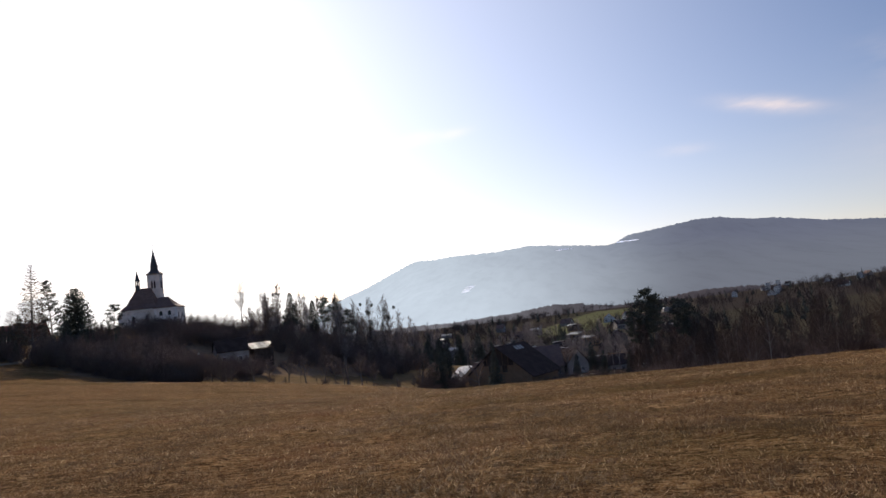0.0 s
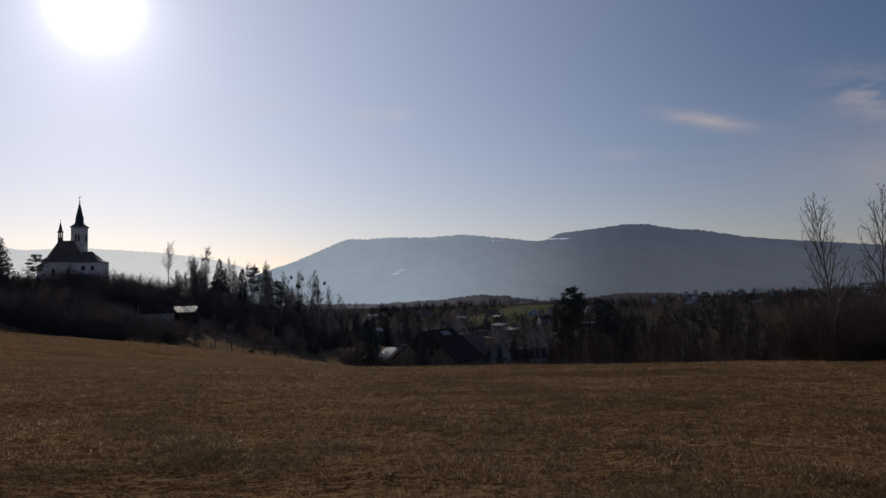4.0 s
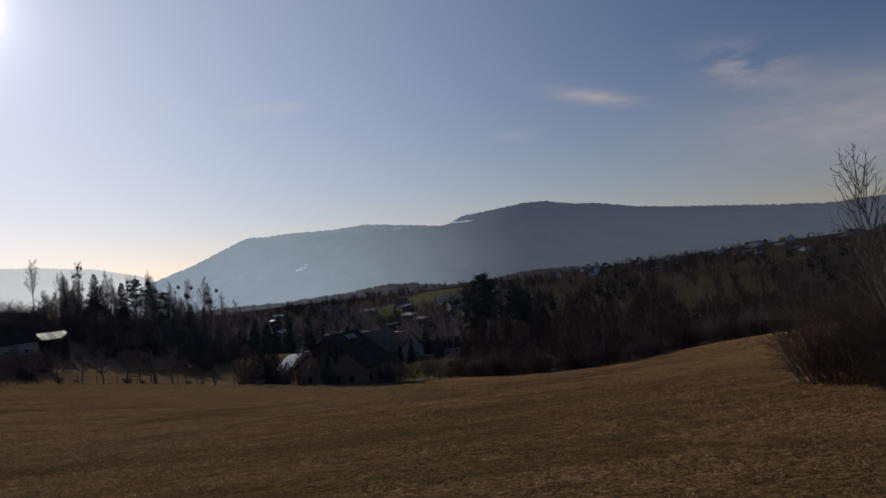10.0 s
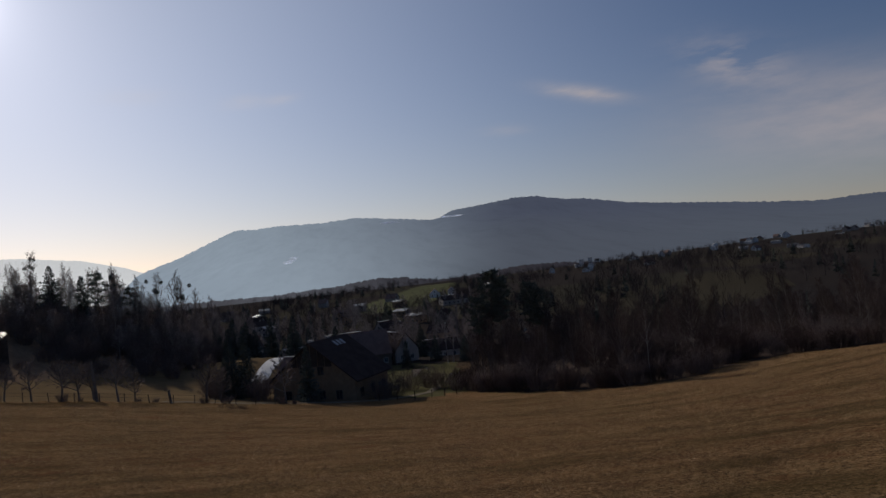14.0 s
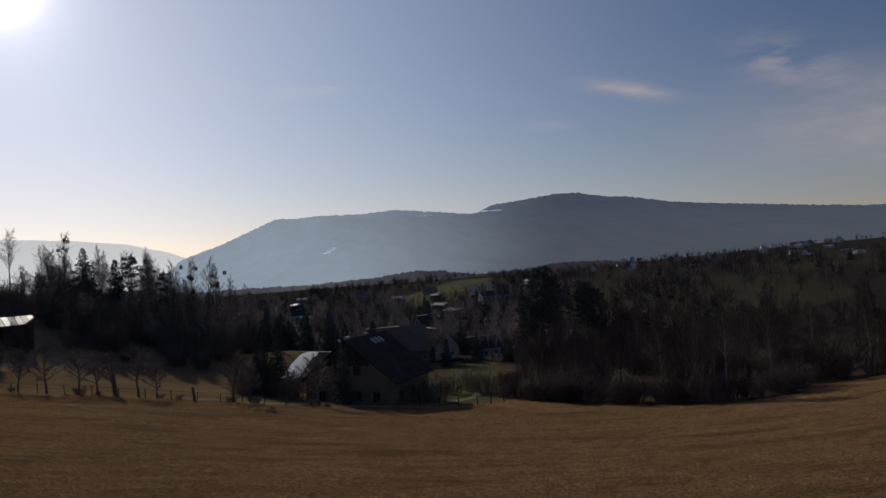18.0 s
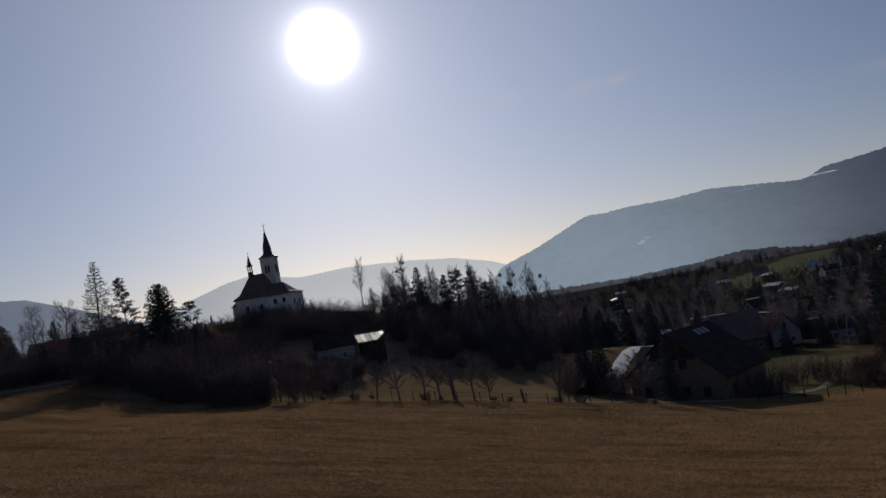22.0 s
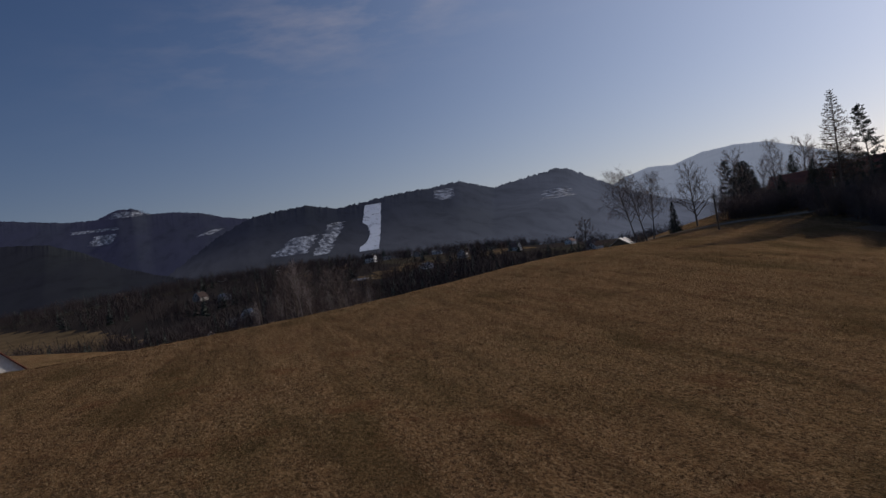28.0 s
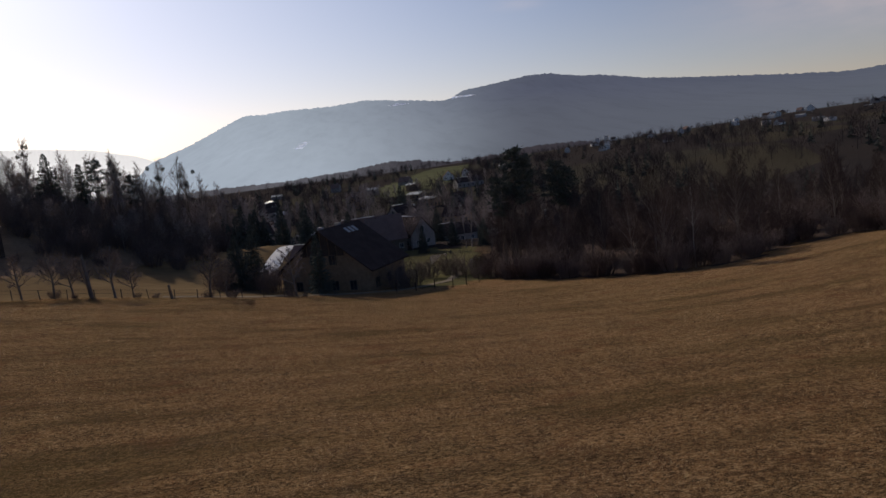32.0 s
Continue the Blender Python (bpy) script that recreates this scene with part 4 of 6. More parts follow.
# ---- the church on its hill ----
def gothic_pane(w, h, t=0.06):
    bm = bmesh.new()
    out = [(-w / 2, -h / 2), (w / 2, -h / 2), (w / 2, h * 0.25), (w * 0.28, h * 0.42), (0, h / 2), (-w * 0.28, h * 0.42), (-w / 2, h * 0.25)]
    a = [bm.verts.new((x, -t, z)) for x, z in out]
    b = [bm.verts.new((x, t, z)) for x, z in out]
    for i in range(len(a)):
        j = (i + 1) % len(a)
        bm.faces.new((a[i], a[j], b[j], b[i]))
    bm.faces.new(a[::-1])
    bm.faces.new(b)
    bmesh.ops.recalc_face_normals(bm, faces=bm.faces)
    return bm


def hip_roof(x0, x1, y0, y1, z, rise, hip0, hip1, over=0.4, thick=0.2):
    """A roof over a rectangle, ridge along x, with hips of the given run at both ends."""
    bm = bmesh.new()
    a = [bm.verts.new(p) for p in ((x0 - over, y0 - over, z - thick), (x1 + over, y0 - over, z - thick), (x1 + over, y1 + over, z - thick), (x0 - over, y1 + over, z - thick))]
    e = [bm.verts.new((v.co.x, v.co.y, z)) for v in a]
    ym = (y0 + y1) / 2
    # the slope kicks out above the eaves
    k = 0.3
    m = [bm.verts.new(p) for p in ((x0 + hip0 * k, y0 + (ym - y0) * k, z + rise * k * 0.72), (x1 - hip1 * k, y0 + (ym - y0) * k, z + rise * k * 0.72),
                                   (x1 - hip1 * k, y1 + (ym - y1) * k, z + rise * k * 0.72), (x0 + hip0 * k, y1 + (ym - y1) * k, z + rise * k * 0.72))]
    r0, r1 = bm.verts.new((x0 + hip0, ym, z + rise)), bm.verts.new((x1 - hip1, ym, z + rise))
    bm.faces.new(a[::-1])
    for i in range(4):
        j = (i + 1) % 4
        bm.faces.new((a[i], a[j], e[j], e[i]))
        bm.faces.new((e[i], e[j], m[j], m[i]))
    bm.faces.new((m[0], m[1], r1, r0))
    bm.faces.new((m[1], m[2], r1))
    bm.faces.new((m[2], m[3], r0, r1))
    bm.faces.new((m[3], m[0], r0))
    bmesh.ops.recalc_face_normals(bm, faces=bm.faces)
    return bm


def cone(bm, rings):
    """Stacked rings of (radius, z), eight sided, closed."""
    prev = None
    for r, z in rings:
        cur = [bm.verts.new((x, y, z)) for x, y in ring(max(r, 0.01), 8, math.pi / 8)]
        if prev:
            for i in range(8):
                j = (i + 1) % 8
                bm.faces.new((prev[i], prev[j], cur[j], cur[i]))
        else:
            bm.faces.new(cur[::-1])
        prev = cur
    bm.faces.new(prev)
    return bm


def rod(bm, z0, z1, r=0.06):
    return prism(bm, ring(r, 6), z0, z1)


def build_church():
    root = thing("church", "pale plastered hilltop church with a dark pointed steeple", "church", at=(CHURCH[0], CHURCH[1], CHURCH[2]), turn=CHURCH[3])
    # nave: x from west (0) to the polygon-ended choir (-10); the lower sacristy wing at the near end
    bm = bmesh.new()
    prism(bm, [(-9.2, -4.2), (0.4, -4.2), (0.4, 4.2), (-9.2, 4.2)], -4.0, 5.6)
    part("nave", bm, PLASTER, root, "white plastered nave wall")
    bm = bmesh.new()
    prism(bm, [(-11.2, -2.3), (-9.2, -4.0), (-9.2, 4.0), (-11.2, 2.3)], -4.0, 3.9)
    apse = part("apse", bm, PLASTER, root, "low white plastered apse")
    bm = bmesh.new()
    prism(bm, [(-11.6, -2.5), (-9.2, -4.3), (-9.2, 4.3), (-11.6, 2.5)], 3.9, 4.05, [(-11.5, -2.4), (-9.2, -4.2), (-9.2, 4.2), (-11.5, 2.4)])
    prism(bm, [(-11.5, -2.4), (-9.2, -4.2), (-9.2, 4.2), (-11.5, 2.4)], 4.05, 5.3, [(-9.5, -2.0), (-9.2, -3.6), (-9.2, 3.6), (-9.5, 2.0)])
    part("roof", bm, TILE_BROWN, apse)
    bm = bmesh.new()
    prism(bm, [(0.4, -4.5), (6.6, -4.5), (6.6, 3.6), (0.4, 3.6)], -4.0, 5.4)
    wing = part("wing", bm, PLASTER, root, "white plastered west wing")
    part("roof", hip_roof(-9.2, 0.6, -4.2, 4.2, 5.6, 6.3, 3.2, 2.4, 0.4), TILE_BROWN, root, "steep dark red-brown tiled roof")
    part("roof", hip_roof(0.2, 6.6, -4.5, 3.6, 5.4, 3.2, 0.2, 3.3, 0.4), TILE_BROWN, root, "low hipped red-brown roof")
    band = bmesh.new()
    prism(band, [(-9.32, -4.32), (0.36, -4.32), (0.36, 4.32), (-9.32, 4.32)], 5.1, 5.35)
    part("cornice", band, WHITEWASH, root)
    band = bmesh.new()
    prism(band, [(0.44, -4.62), (6.72, -4.62), (6.72, 3.72), (0.44, 3.72)], 4.9, 5.15)
    part("cornice", band, WHITEWASH, root)
    for cx, cy in ((6.6, -4.5), (6.6, 3.6), (0.55, -4.5)):
        part("pilaster", box(bmesh.new(), cx - 0.32, cx + 0.16, cy - 0.12, cy + 0.3, -4.0, 4.88), WHITEWASH, root)
    for x, z, h in ((-6.0, 2.4, 2.5), (-2.0, 2.4, 2.5), (2.1, 3.6, 1.4), (4.6, 3.6, 1.4), (2.4, 1.0, 1.4)):
        y = -4.2 if x < 0 else -4.5
        win = part("window", gothic_pane(0.9, h), GLASS, root)
        win.matrix_local = pose(x, y - 0.02, z)
    for y in (-2.4, 1.0):
        win = part("window", gothic_pane(0.7, 1.6), GLASS, root)
        win.matrix_local = pose(6.62, y, 2.9, 0, 0, 90)
    # tower behind the nave
    tower = part("tower", prism(bmesh.new(), ring(2.6, 4, math.pi / 4), -4.0, 16.2), PLASTER, root, "square white bell tower")
    tower.matrix_local = pose(-1.8, 4.6, 0)
    cor = bmesh.new()
    prism(cor, ring(2.7, 4, math.pi / 4), 15.95, 16.15, ring(2.98, 4, math.pi / 4))
    prism(cor, ring(2.98, 4, math.pi / 4), 16.15, 16.35)
    part("cornice", cor, PLASTER_GREY, tower)
    for tx, ty, tn in ((0, -1.85, 0), (1.85, 0, 90), (-1.85, 0, 90)):
        for o in (-0.42, 0.42):
            lou = part("louvre", gothic_pane(0.5, 2.4), TILE_DARK, tower)
            lou.matrix_local = pose(tx + (o if tn == 0 else 0), ty + (o if tn else 0), 13.0, 0, 0, tn)
    part("spire", cone(bmesh.new(), ((2.6, 16.35), (2.0, 16.75), (1.32, 17.3), (1.2, 17.7), (1.12, 18.5), (1.2, 18.6), (0.05, 24.0))), COPPER, tower, "slender dark sheet-metal spire")
    fin = bmesh.new()
    rod(fin, 23.8, 25.9, 0.06)
    box(fin, -0.42, 0.42, -0.05, 0.05, 25.2, 25.32)
    bmesh.ops.create_icosphere(fin, subdivisions=1, radius=0.2, matrix=Matrix.Translation((0, 0, 24.2)))
    part("cross", fin, IRON, tower)
    # open ridge turret
    tur = part("turret", prism(bmesh.new(), ring(0.75, 8), 11.2, 12.7), COPPER, root, "small open ridge turret")
    tur.matrix_local = pose(-5.6, 0, 0)
    for px, py in ring(0.6, 6):
        part("arcade_post", prism(bmesh.new(), ring(0.13, 5, 0, px, py), 12.7, 14.3), COPPER, tur)
    part("spirelet", cone(bmesh.new(), ((0.95, 14.3), (0.6, 14.8), (0.5, 15.2), (0.05, 17.4))), COPPER, tur)
    fin = bmesh.new()
    rod(fin, 17.3, 18.2, 0.04)
    box(fin, -0.22, 0.22, -0.03, 0.03, 17.85, 17.95)
    part("cross", fin, IRON, tur)
    return root


CHURCH = (-106.85, 211.6, 4.4, 9.7)
build_church()


# ---- farmhouse, barn and the sheet-roofed annexe below the field ----
def build_farmhouse():
    x, y, turn = -1.45, 152.8, 60.0
    root = thing("farmhouse", "large ochre farmhouse with a dark tiled roof and skylights", "house", at=(x, y, -18.4), turn=turn)
    w, d, h, rise = 11.0, 15.0, 4.0, 5.6
    part("wall", gable_walls(w, d, h, rise, -3.5), PLASTER_OCHRE, root, "ochre plastered wall")
    part("roof", roof_slab(w, d, h, rise, 1, 0.7, 0.22), TILE_DARK, root)
    slope = part("roof", roof_slab(w, d, h, rise, -1, 0.7, 0.22), TILE_DARK, root)
    k = math.degrees(math.atan2(rise, d / 2))
    for i in range(3):
        sky_win = part("skylight", box(bmesh.new(), -0.33, 0.33, -0.6, 0.6, -0.03, 0.09), SHEET, root, "shining roof window")
        sky_win.matrix_local = pose(0.2 + i * 1.15, -1.2, h + rise - 1.3 * rise / (d / 2) + 0.3, k, 0, 0)
    for s in (-1, 1):
        for k2 in range(12):
            y0, y1 = -d / 2 + 0.15 + k2 * d / 12, -d / 2 + 0.1 + (k2 + 1) * d / 12 - 0.08
            base = h + 2.0
            if h + rise * (1 - max(abs(y0), abs(y1)) / (d / 2)) < base + 0.3:
                continue
            z0, z1 = (max(h + rise * (1 - abs(yy) / (d / 2)) - 0.1, base + 0.05) for yy in (y0, y1))
            bm = box(bmesh.new(), s * (w / 2 + 0.05) - 0.04, s * (w / 2 + 0.05) + 0.04, y0, y1, base, base + 1)
            for v in bm.verts:
                if v.co.z > base + 0.5:
                    v.co.z = z0 if abs(v.co.y - y0) < 0.01 else z1
            part("board", bm, WOOD_DARK, root)
    for xx in (-3.2, 1.8):
        ch = part("chimney", box(bmesh.new(), -0.4, 0.4, -0.35, 0.35, 0, 2.2), CONCRETE, root)
        ch.matrix_local = pose(xx, 1.2, h + rise - 1.8)
    for yy in (-4.6, -1.6, 1.6, 4.6):
        add_window(root, -w / 2 - 0.01, yy, 1.6, 90, 1.0, 1.3, WOOD)
    for yy in (-1.6, 1.6):
        add_window(root, -w / 2 - 0.1, yy, 5.4, 90, 1.0, 1.3, WOOD)
    for xx in (-3.6, 0, 3.6):
        add_window(root, xx, -d / 2 - 0.01, 1.6, 0, 1.0, 1.3, WOOD)
    door = part("door", box(bmesh.new(), -0.55, 0.55, -0.06, 0.06, 0, 2.1), WOOD, root)
    door.matrix_local = pose(2.6, -d / 2 - 0.02, 0)
    part("handle", box(bmesh.new(), 0.35, 0.45, -0.12, -0.06, 1.0, 1.06), IRON, door)


build_farmhouse()


def build_annexe():
    """Brown-roofed annexe between the farmhouse and the drive."""
    root = thing("annexe", "low annexe with a red-brown tiled roof beside the drive", "outbuilding", at=(-7.6, 181.0, -20.4), turn=150.0)
    part("wall", gable_walls(8.0, 7.0, 2.8, 3.4, -3.0), PLASTER_OCHRE, root)
    part("roof", roof_slab(8.0, 7.0, 2.8, 3.4, 1, 0.4, 0.16), TILE_BROWN, root)
    part("roof", roof_slab(8.0, 7.0, 2.8, 3.4, -1, 0.4, 0.16), TILE_BROWN, root)
    part("ridge_cap", box(bmesh.new(), -4.2, 4.2, -0.18, 0.18, 6.34, 6.44), SHEET_DULL, root, "pale ridge sheet")
    add_window(root, 4.02, 0.0, 1.4, 90)
    add_window(root, -1.6, 3.52, 1.4, 0)


build_annexe()


def build_barn():
    root = thing("barn", "small boarded barn with a bright sheet-metal roof", "barn", at=(-62.7, 175.6, -9.3), turn=33.0)
    part("wall", box(bmesh.new(), -2.3, 2.3, -2.7, 2.7, -2.0, 4.8), WOOD_DARK, root, "dark boarded wall")
    part("gable", box(bmesh.new(), -2.3, 2.3, 0.6, 2.66, 4.8, 5.3), WOOD, root)
    for i in range(6):
        bm = bmesh.new()
        x0, x1 = -2.9 + i * 0.98, -2.9 + (i + 1) * 0.98 - 0.07
        # the eaves run up towards the far gable
        lo = [max(0.0, (x - 0.9) / 2.2) * 0.75 for x in (x0, x1)]
        ends = [(-3.0 + 5.6 * k, 4.9 + 1.35 * k) for k in lo]
        vs = [bm.verts.new(p) for p in ((x0, *ends[0]), (x1, *ends[1]), (x1, 2.6, 6.25), (x0, 2.6, 6.25))]
        bm.faces.new(vs)
        bmesh.ops.solidify(bm, geom=list(bm.faces), thickness=-0.05)
        part("roof_sheet", bm, SHEET if i in (1, 3, 5) else SHEET_OLD, root, "shining sheet-metal panel" if i == 1 else "")
    wing = thing("outhouse", "grey rendered outhouse with a dark tiled roof beside the barn", "outbuilding", at=(-68.4, 170.4, -7.7), turn=33.0)
    part("wall", gable_walls(7.2, 6.4, 3.4, 2.6, -2.0), PLASTER_GREY, wing, "pale rendered wall")
    part("roof", roof_slab(7.2, 6.4, 3.4, 2.6, 1, 0.3, 0.16), TILE_DARK, wing)
    part("roof", roof_slab(7.2, 6.4, 3.4, 2.6, -1, 0.3, 0.16), TILE_DARK, wing)
    for xx in (-2.2, 1.6):
        add_window(wing, xx, -3.22, 1.6, 0, 0.8, 0.9)


build_barn()


def build_shed():
    root = thing("shed", "low shed with a pale roof beyond the crest", "shed", at=(-125.5, 115.0, -5.3), turn=-38.0)
    part("wall", gable_walls(7.0, 5.0, 2.6, 1.7, -2.0), WOOD, root)
    part("roof", roof_slab(7.0, 5.0, 2.6, 1.7, -1, 0.5, 0.1), SHEET_DULL, root, "pale sheet roof")
    part("roof", roof_slab(7.0, 5.0, 2.6, 1.7, 1, 0.5, 0.1), SHEET_DULL, root)
    ch = part("flue", prism(bmesh.new(), ring(0.14, 8), 0, 1.2), IRON, root)
    ch.matrix_local = pose(0.3, 0.2, 3.9)


build_shed()
house(-121.5, 170.0, 20, 11, 8, 3.2, 3.0, PLASTER_OCHRE, TILE_RED, "ochre house with a red tiled roof behind trees", "houses by the church", z=1.3)
house(-118.2, 152.5, 38, 11, 7, 2.4, 2.3, PLASTER_OCHRE, TILE_RED, "low ochre house with a red tiled roof behind a hedge", "houses by the church", z=1.6)
house(-398.0, 41.6, 35, 7.5, 6.2, 3.4, 3.8, WHITEWASH, SHEET_DULL, "white gabled house with a pale roof below the crest", "houses below the crest", z=-17.6)
house(-107.6, 7.9, 40, 11, 9, 4.0, 4.2, WHITEWASH, TILE_RED, "white house with a red tiled roof below the field", "houses below the crest", z=-9.9)


# ---- the village in the valley ----
def village():
    rnd = random.Random(11)
    walls, roofs = [PLASTER_GREY, PLASTER_OCHRE, PLASTER_GREY, PLASTER_GREY], [TILE_DARK, TILE_DARK, TILE_BROWN]
    words = {"white_plaster": "white", "lime_plaster": "pale", "grey_plaster": "grey", "ochre_plaster": "ochre"}
    tops = {"dark_tile": "dark tiled", "brown_roof": "brown", "red_clay_tile": "red tiled", "weathered_sheet": "pale sheet-metal", "zinc_sheet": "shining sheet-metal"}
    pick = random.Random(5)
    spots = [(-30, 262, 30, 0), (60, 262, 70, 1), (-2, 275, 15, 0), (46, 300, 40, 0), (-30, 285, 10, 0), (22, 300, 55, 1), (60, 300, -30, 0)]
    for i in range(30):
        az, d = rnd.uniform(-11, 13), 290 + 520 * rnd.random() ** 1.3
        spots.append((d * math.sin(radians(az)), 43 + d * math.cos(radians(az)), rnd.uniform(-80, 80), 0))
    for i in range(46):
        az, d = rnd.uniform(18, 39), rnd.uniform(900, 1900)
        spots.append((d * math.sin(radians(az)), d * math.cos(radians(az)), rnd.uniform(-80, 80), 0))
    for i in range(34):
        az, d = rnd.uniform(-100, -62), rnd.uniform(330, 900)
        spots.append((d * math.sin(radians(az)), 43 + d * math.cos(radians(az)), rnd.uniform(-80, 80), 0))
    used = []

    def az_of(x, y):
        return math.degrees(math.atan2(x, y - 43))

    for x, y, t, near in spots:
        if any((x - a) ** 2 + (y - b) ** 2 < 260 for a, b in used):
            continue
        used.append((x, y))
        wall, roof = rnd.choice(walls), rnd.choice(roofs)
        if near:
            wall, roof = PLASTER_GREY, TILE_DARK
        if az_of(x, y) > 16 or az_of(x, y) < -50:
            wall = rnd.choice((WHITEWASH, PLASTER_GREY, PLASTER, PLASTER_OCHRE))
        far = x * x + y * y > 330 ** 2
        size = [rnd.uniform(8, 12), rnd.uniform(7, 9), rnd.choice((3.0, 3.2, 4.6)), rnd.uniform(2.8, 4.2)]
        # some low-pitched sheet roofs catch the sun
        if far and pick.random() < (0.5 if az_of(x, y) > 16 else 0.3):
            roof, size[3] = SHEET, pick.uniform(0.8, 1.5)
        house(x, y, t, *size, wall, roof,
              f"{words[wall.name]} plastered village house with a {tops[roof.name]} roof", detail=not far, chimney=True, wins=y < 600)


village()
# white houses on the far ridge
for x, y, w, h in ((289, 991, 7, 5), (312, 901, 6, 7), (463, 1019, 9, 5), (612, 1037, 9, 5), (629, 1048, 8, 5), (700, 1077, 10, 5), (84, 677, 10, 3.4), (102, 694, 7, 4)):
    house(x, y, 90 - math.degrees(math.atan2(x, y - 43)), w, w, h, w * 0.45, WHITEWASH, TILE_RED, "white plastered house with a red roof on the far ridge", "houses on the ridge", chimney=False, detail=False)
BARN_ROWS = ((5.0, 241.0, 8.0, 16.0, 11.0, 3.6, 6.0, WOOD, TILE_BROWN, "long dark boarded barn with a red-brown roof"),
             (16.0, 247.0, -62.0, 11.0, 8.0, 3.6, 4.6, PLASTER_GREY, TILE_DARK, "grey farm building with a steep dark roof"),
             (31.0, 270.0, 6.0, 13.0, 7.5, 3.2, 3.0, PLASTER_GREY, TILE_DARK, "long low farm building with a dark roof"),
             (21.5, 372.0, 40.0, 12.0, 9.0, 5.0, 4.4, PLASTER_GREY, TILE_DARK, "grey village house with a steep dark roof"),
             (82.0, 556.0, 12.0, 20.0, 10.0, 3.6, 3.0, PLASTER_GREY, TILE_DARK, "long grey hall beyond the village"))
for x, y, turn, w, d, h, rise, wall, roof, label in BARN_ROWS:
    farm = house(x, y, turn, w, d, h, rise, wall, roof, label, "farm buildings in the valley", name="farm_building", chimney=False, detail=y < 300)
    # the cap's white plaster colour paints in the sun glint along the ridge
    cap = bmesh.new()
    box(cap, -w / 2 - 0.3, w * 0.05, -0.4, 0.4, h + rise + 0.2, h + rise + 0.34)
    part("ridge_cap", cap, WHITEWASH, farm, "ridge cap coloured white as a sun glint")


def tarp(x, y, w, h):
    root = thing("tarpaulin", "pale tarpaulin hung over a garden frame", "tarpaulin", "garden tarpaulins", at=(x, y, gz(x, y)), turn=8)
    bm = bmesh.new()
    n = 8
    rows = []
    for i in range(n + 1):
        u = i / n
        rows.append([bm.verts.new((w * (u - 0.5), 0.12 * math.sin(9 * u) + 0.2 * v, h - v * h * (0.35 + 0.3 * math.sin(5 * u + 1)))) for v in (0, 0.5, 1)])
    for a, b in zip(rows, rows[1:]):
        for k in range(2):
            bm.faces.new((a[k], b[k], b[k + 1], a[k + 1]))
    bmesh.ops.solidify(bm, geom=list(bm.faces), thickness=0.03)
    part("sheet", bm, PLASTER_GREY, root)
    for o in (-0.5, 0.5):
        part("post", prism(bmesh.new(), ring(0.06, 6, 0, o * w, 0.1), -0.5, h), WOOD, root)


tarp(16.0, 181.0, 3.4, 2.6)
tarp(22.4, 176.0, 2.2, 1.4)
for i, (x, y, h) in enumerate(((380, 1130, 10), (402, 1150, 11), (352, 1008, 7))):
    root = thing("apartment_block", "white block standing above the far fields", "building", "far blocks", at=(x, y, gz(x, y)), turn=-20)
    part("wall", box(bmesh.new(), -3.2, 3.2, -3, 3, -4, h), PLASTER, root)
    part("roof", box(bmesh.new(), -3.4, 3.4, -3.2, 3.2, h, h + 0.5), TILE_DARK, root)
    for fl in range(int(h / 3)):
        for xx in (-1.5, 1.5):
            add_pane(root, xx, -3.02, 1.6 + fl * 3, 0, 0.7, 0.9)


# ---- trees and shrubs: one of each make, then copies ----
ASH = bare_tree("ash_tree", "slim leafless young tree growing out of a thicket", 3, 7.4, 0.06, 0.26, 26, 34, 0.34, 6, 3, lift=0.13, twig_r=0.0065, wob=0.09, sub_len=0.36)
ASH_B = bare_tree("ash_tree", "leafless young tree with upswept branches in a thicket", 8, 8.2, 0.066, 0.25, 28, 36, 0.35, 6, 3, lift=0.14, twig_r=0.0065, wob=0.09, sub_len=0.36)
OAK = bare_tree("oak_tree", "broad leafless tree with a dense twiggy crown", 21, 11.2, 0.2, 0.14, 46, 64, 0.37, 10, 8, lift=0.06, twig_r=0.009, wob=0.14)
WOOD_A = bare_tree("woodland_tree", "tall leafless woodland tree on the hillside", 31, 15.0, 0.17, 0.36, 24, 40, 0.26, 8, 5, lift=0.08, twig_r=0.013, bark=BARK_VEILED, twig=TWIG_VEILED)
WOOD_B = bare_tree("woodland_tree", "slender leafless woodland tree with a high crown", 32, 16.0, 0.15, 0.45, 22, 36, 0.22, 8, 5, lift=0.1, twig_r=0.013, bark=BARK_VEILED, twig=TWIG_VEILED)
WOOD_C = bare_tree("woodland_tree", "leafless woodland tree with a rounded crown", 33, 13.0, 0.17, 0.3, 26, 50, 0.32, 8, 6, lift=0.06, twig_r=0.013, bark=BARK_VEILED, twig=TWIG_VEILED)
def mistletoe(tree, seed, H, n):
    """Round evergreen tufts in the upper crown."""
    rnd = random.Random(seed)
    for i in range(n):
        c = Vector((rnd.gauss(0, H * 0.06), rnd.gauss(0, H * 0.06), H * rnd.uniform(0.68, 0.93)))
        rows = []
        for k in range(60):
            d = Vector((rnd.gauss(0, 1), rnd.gauss(0, 1), rnd.gauss(0, 1))).normalized()
            side = Vector((rnd.gauss(0, 1), rnd.gauss(0, 1), rnd.gauss(0, 1))).normalized()
            rows.append((c + d * 0.1, c + d * rnd.uniform(0.35, 0.6), side, 0.12))
        V, F = sprays(rows)
        part("mistletoe", mesh("mistletoe", V, F, SPRUCE), None, tree, "dark round mistletoe tuft")
    return tree


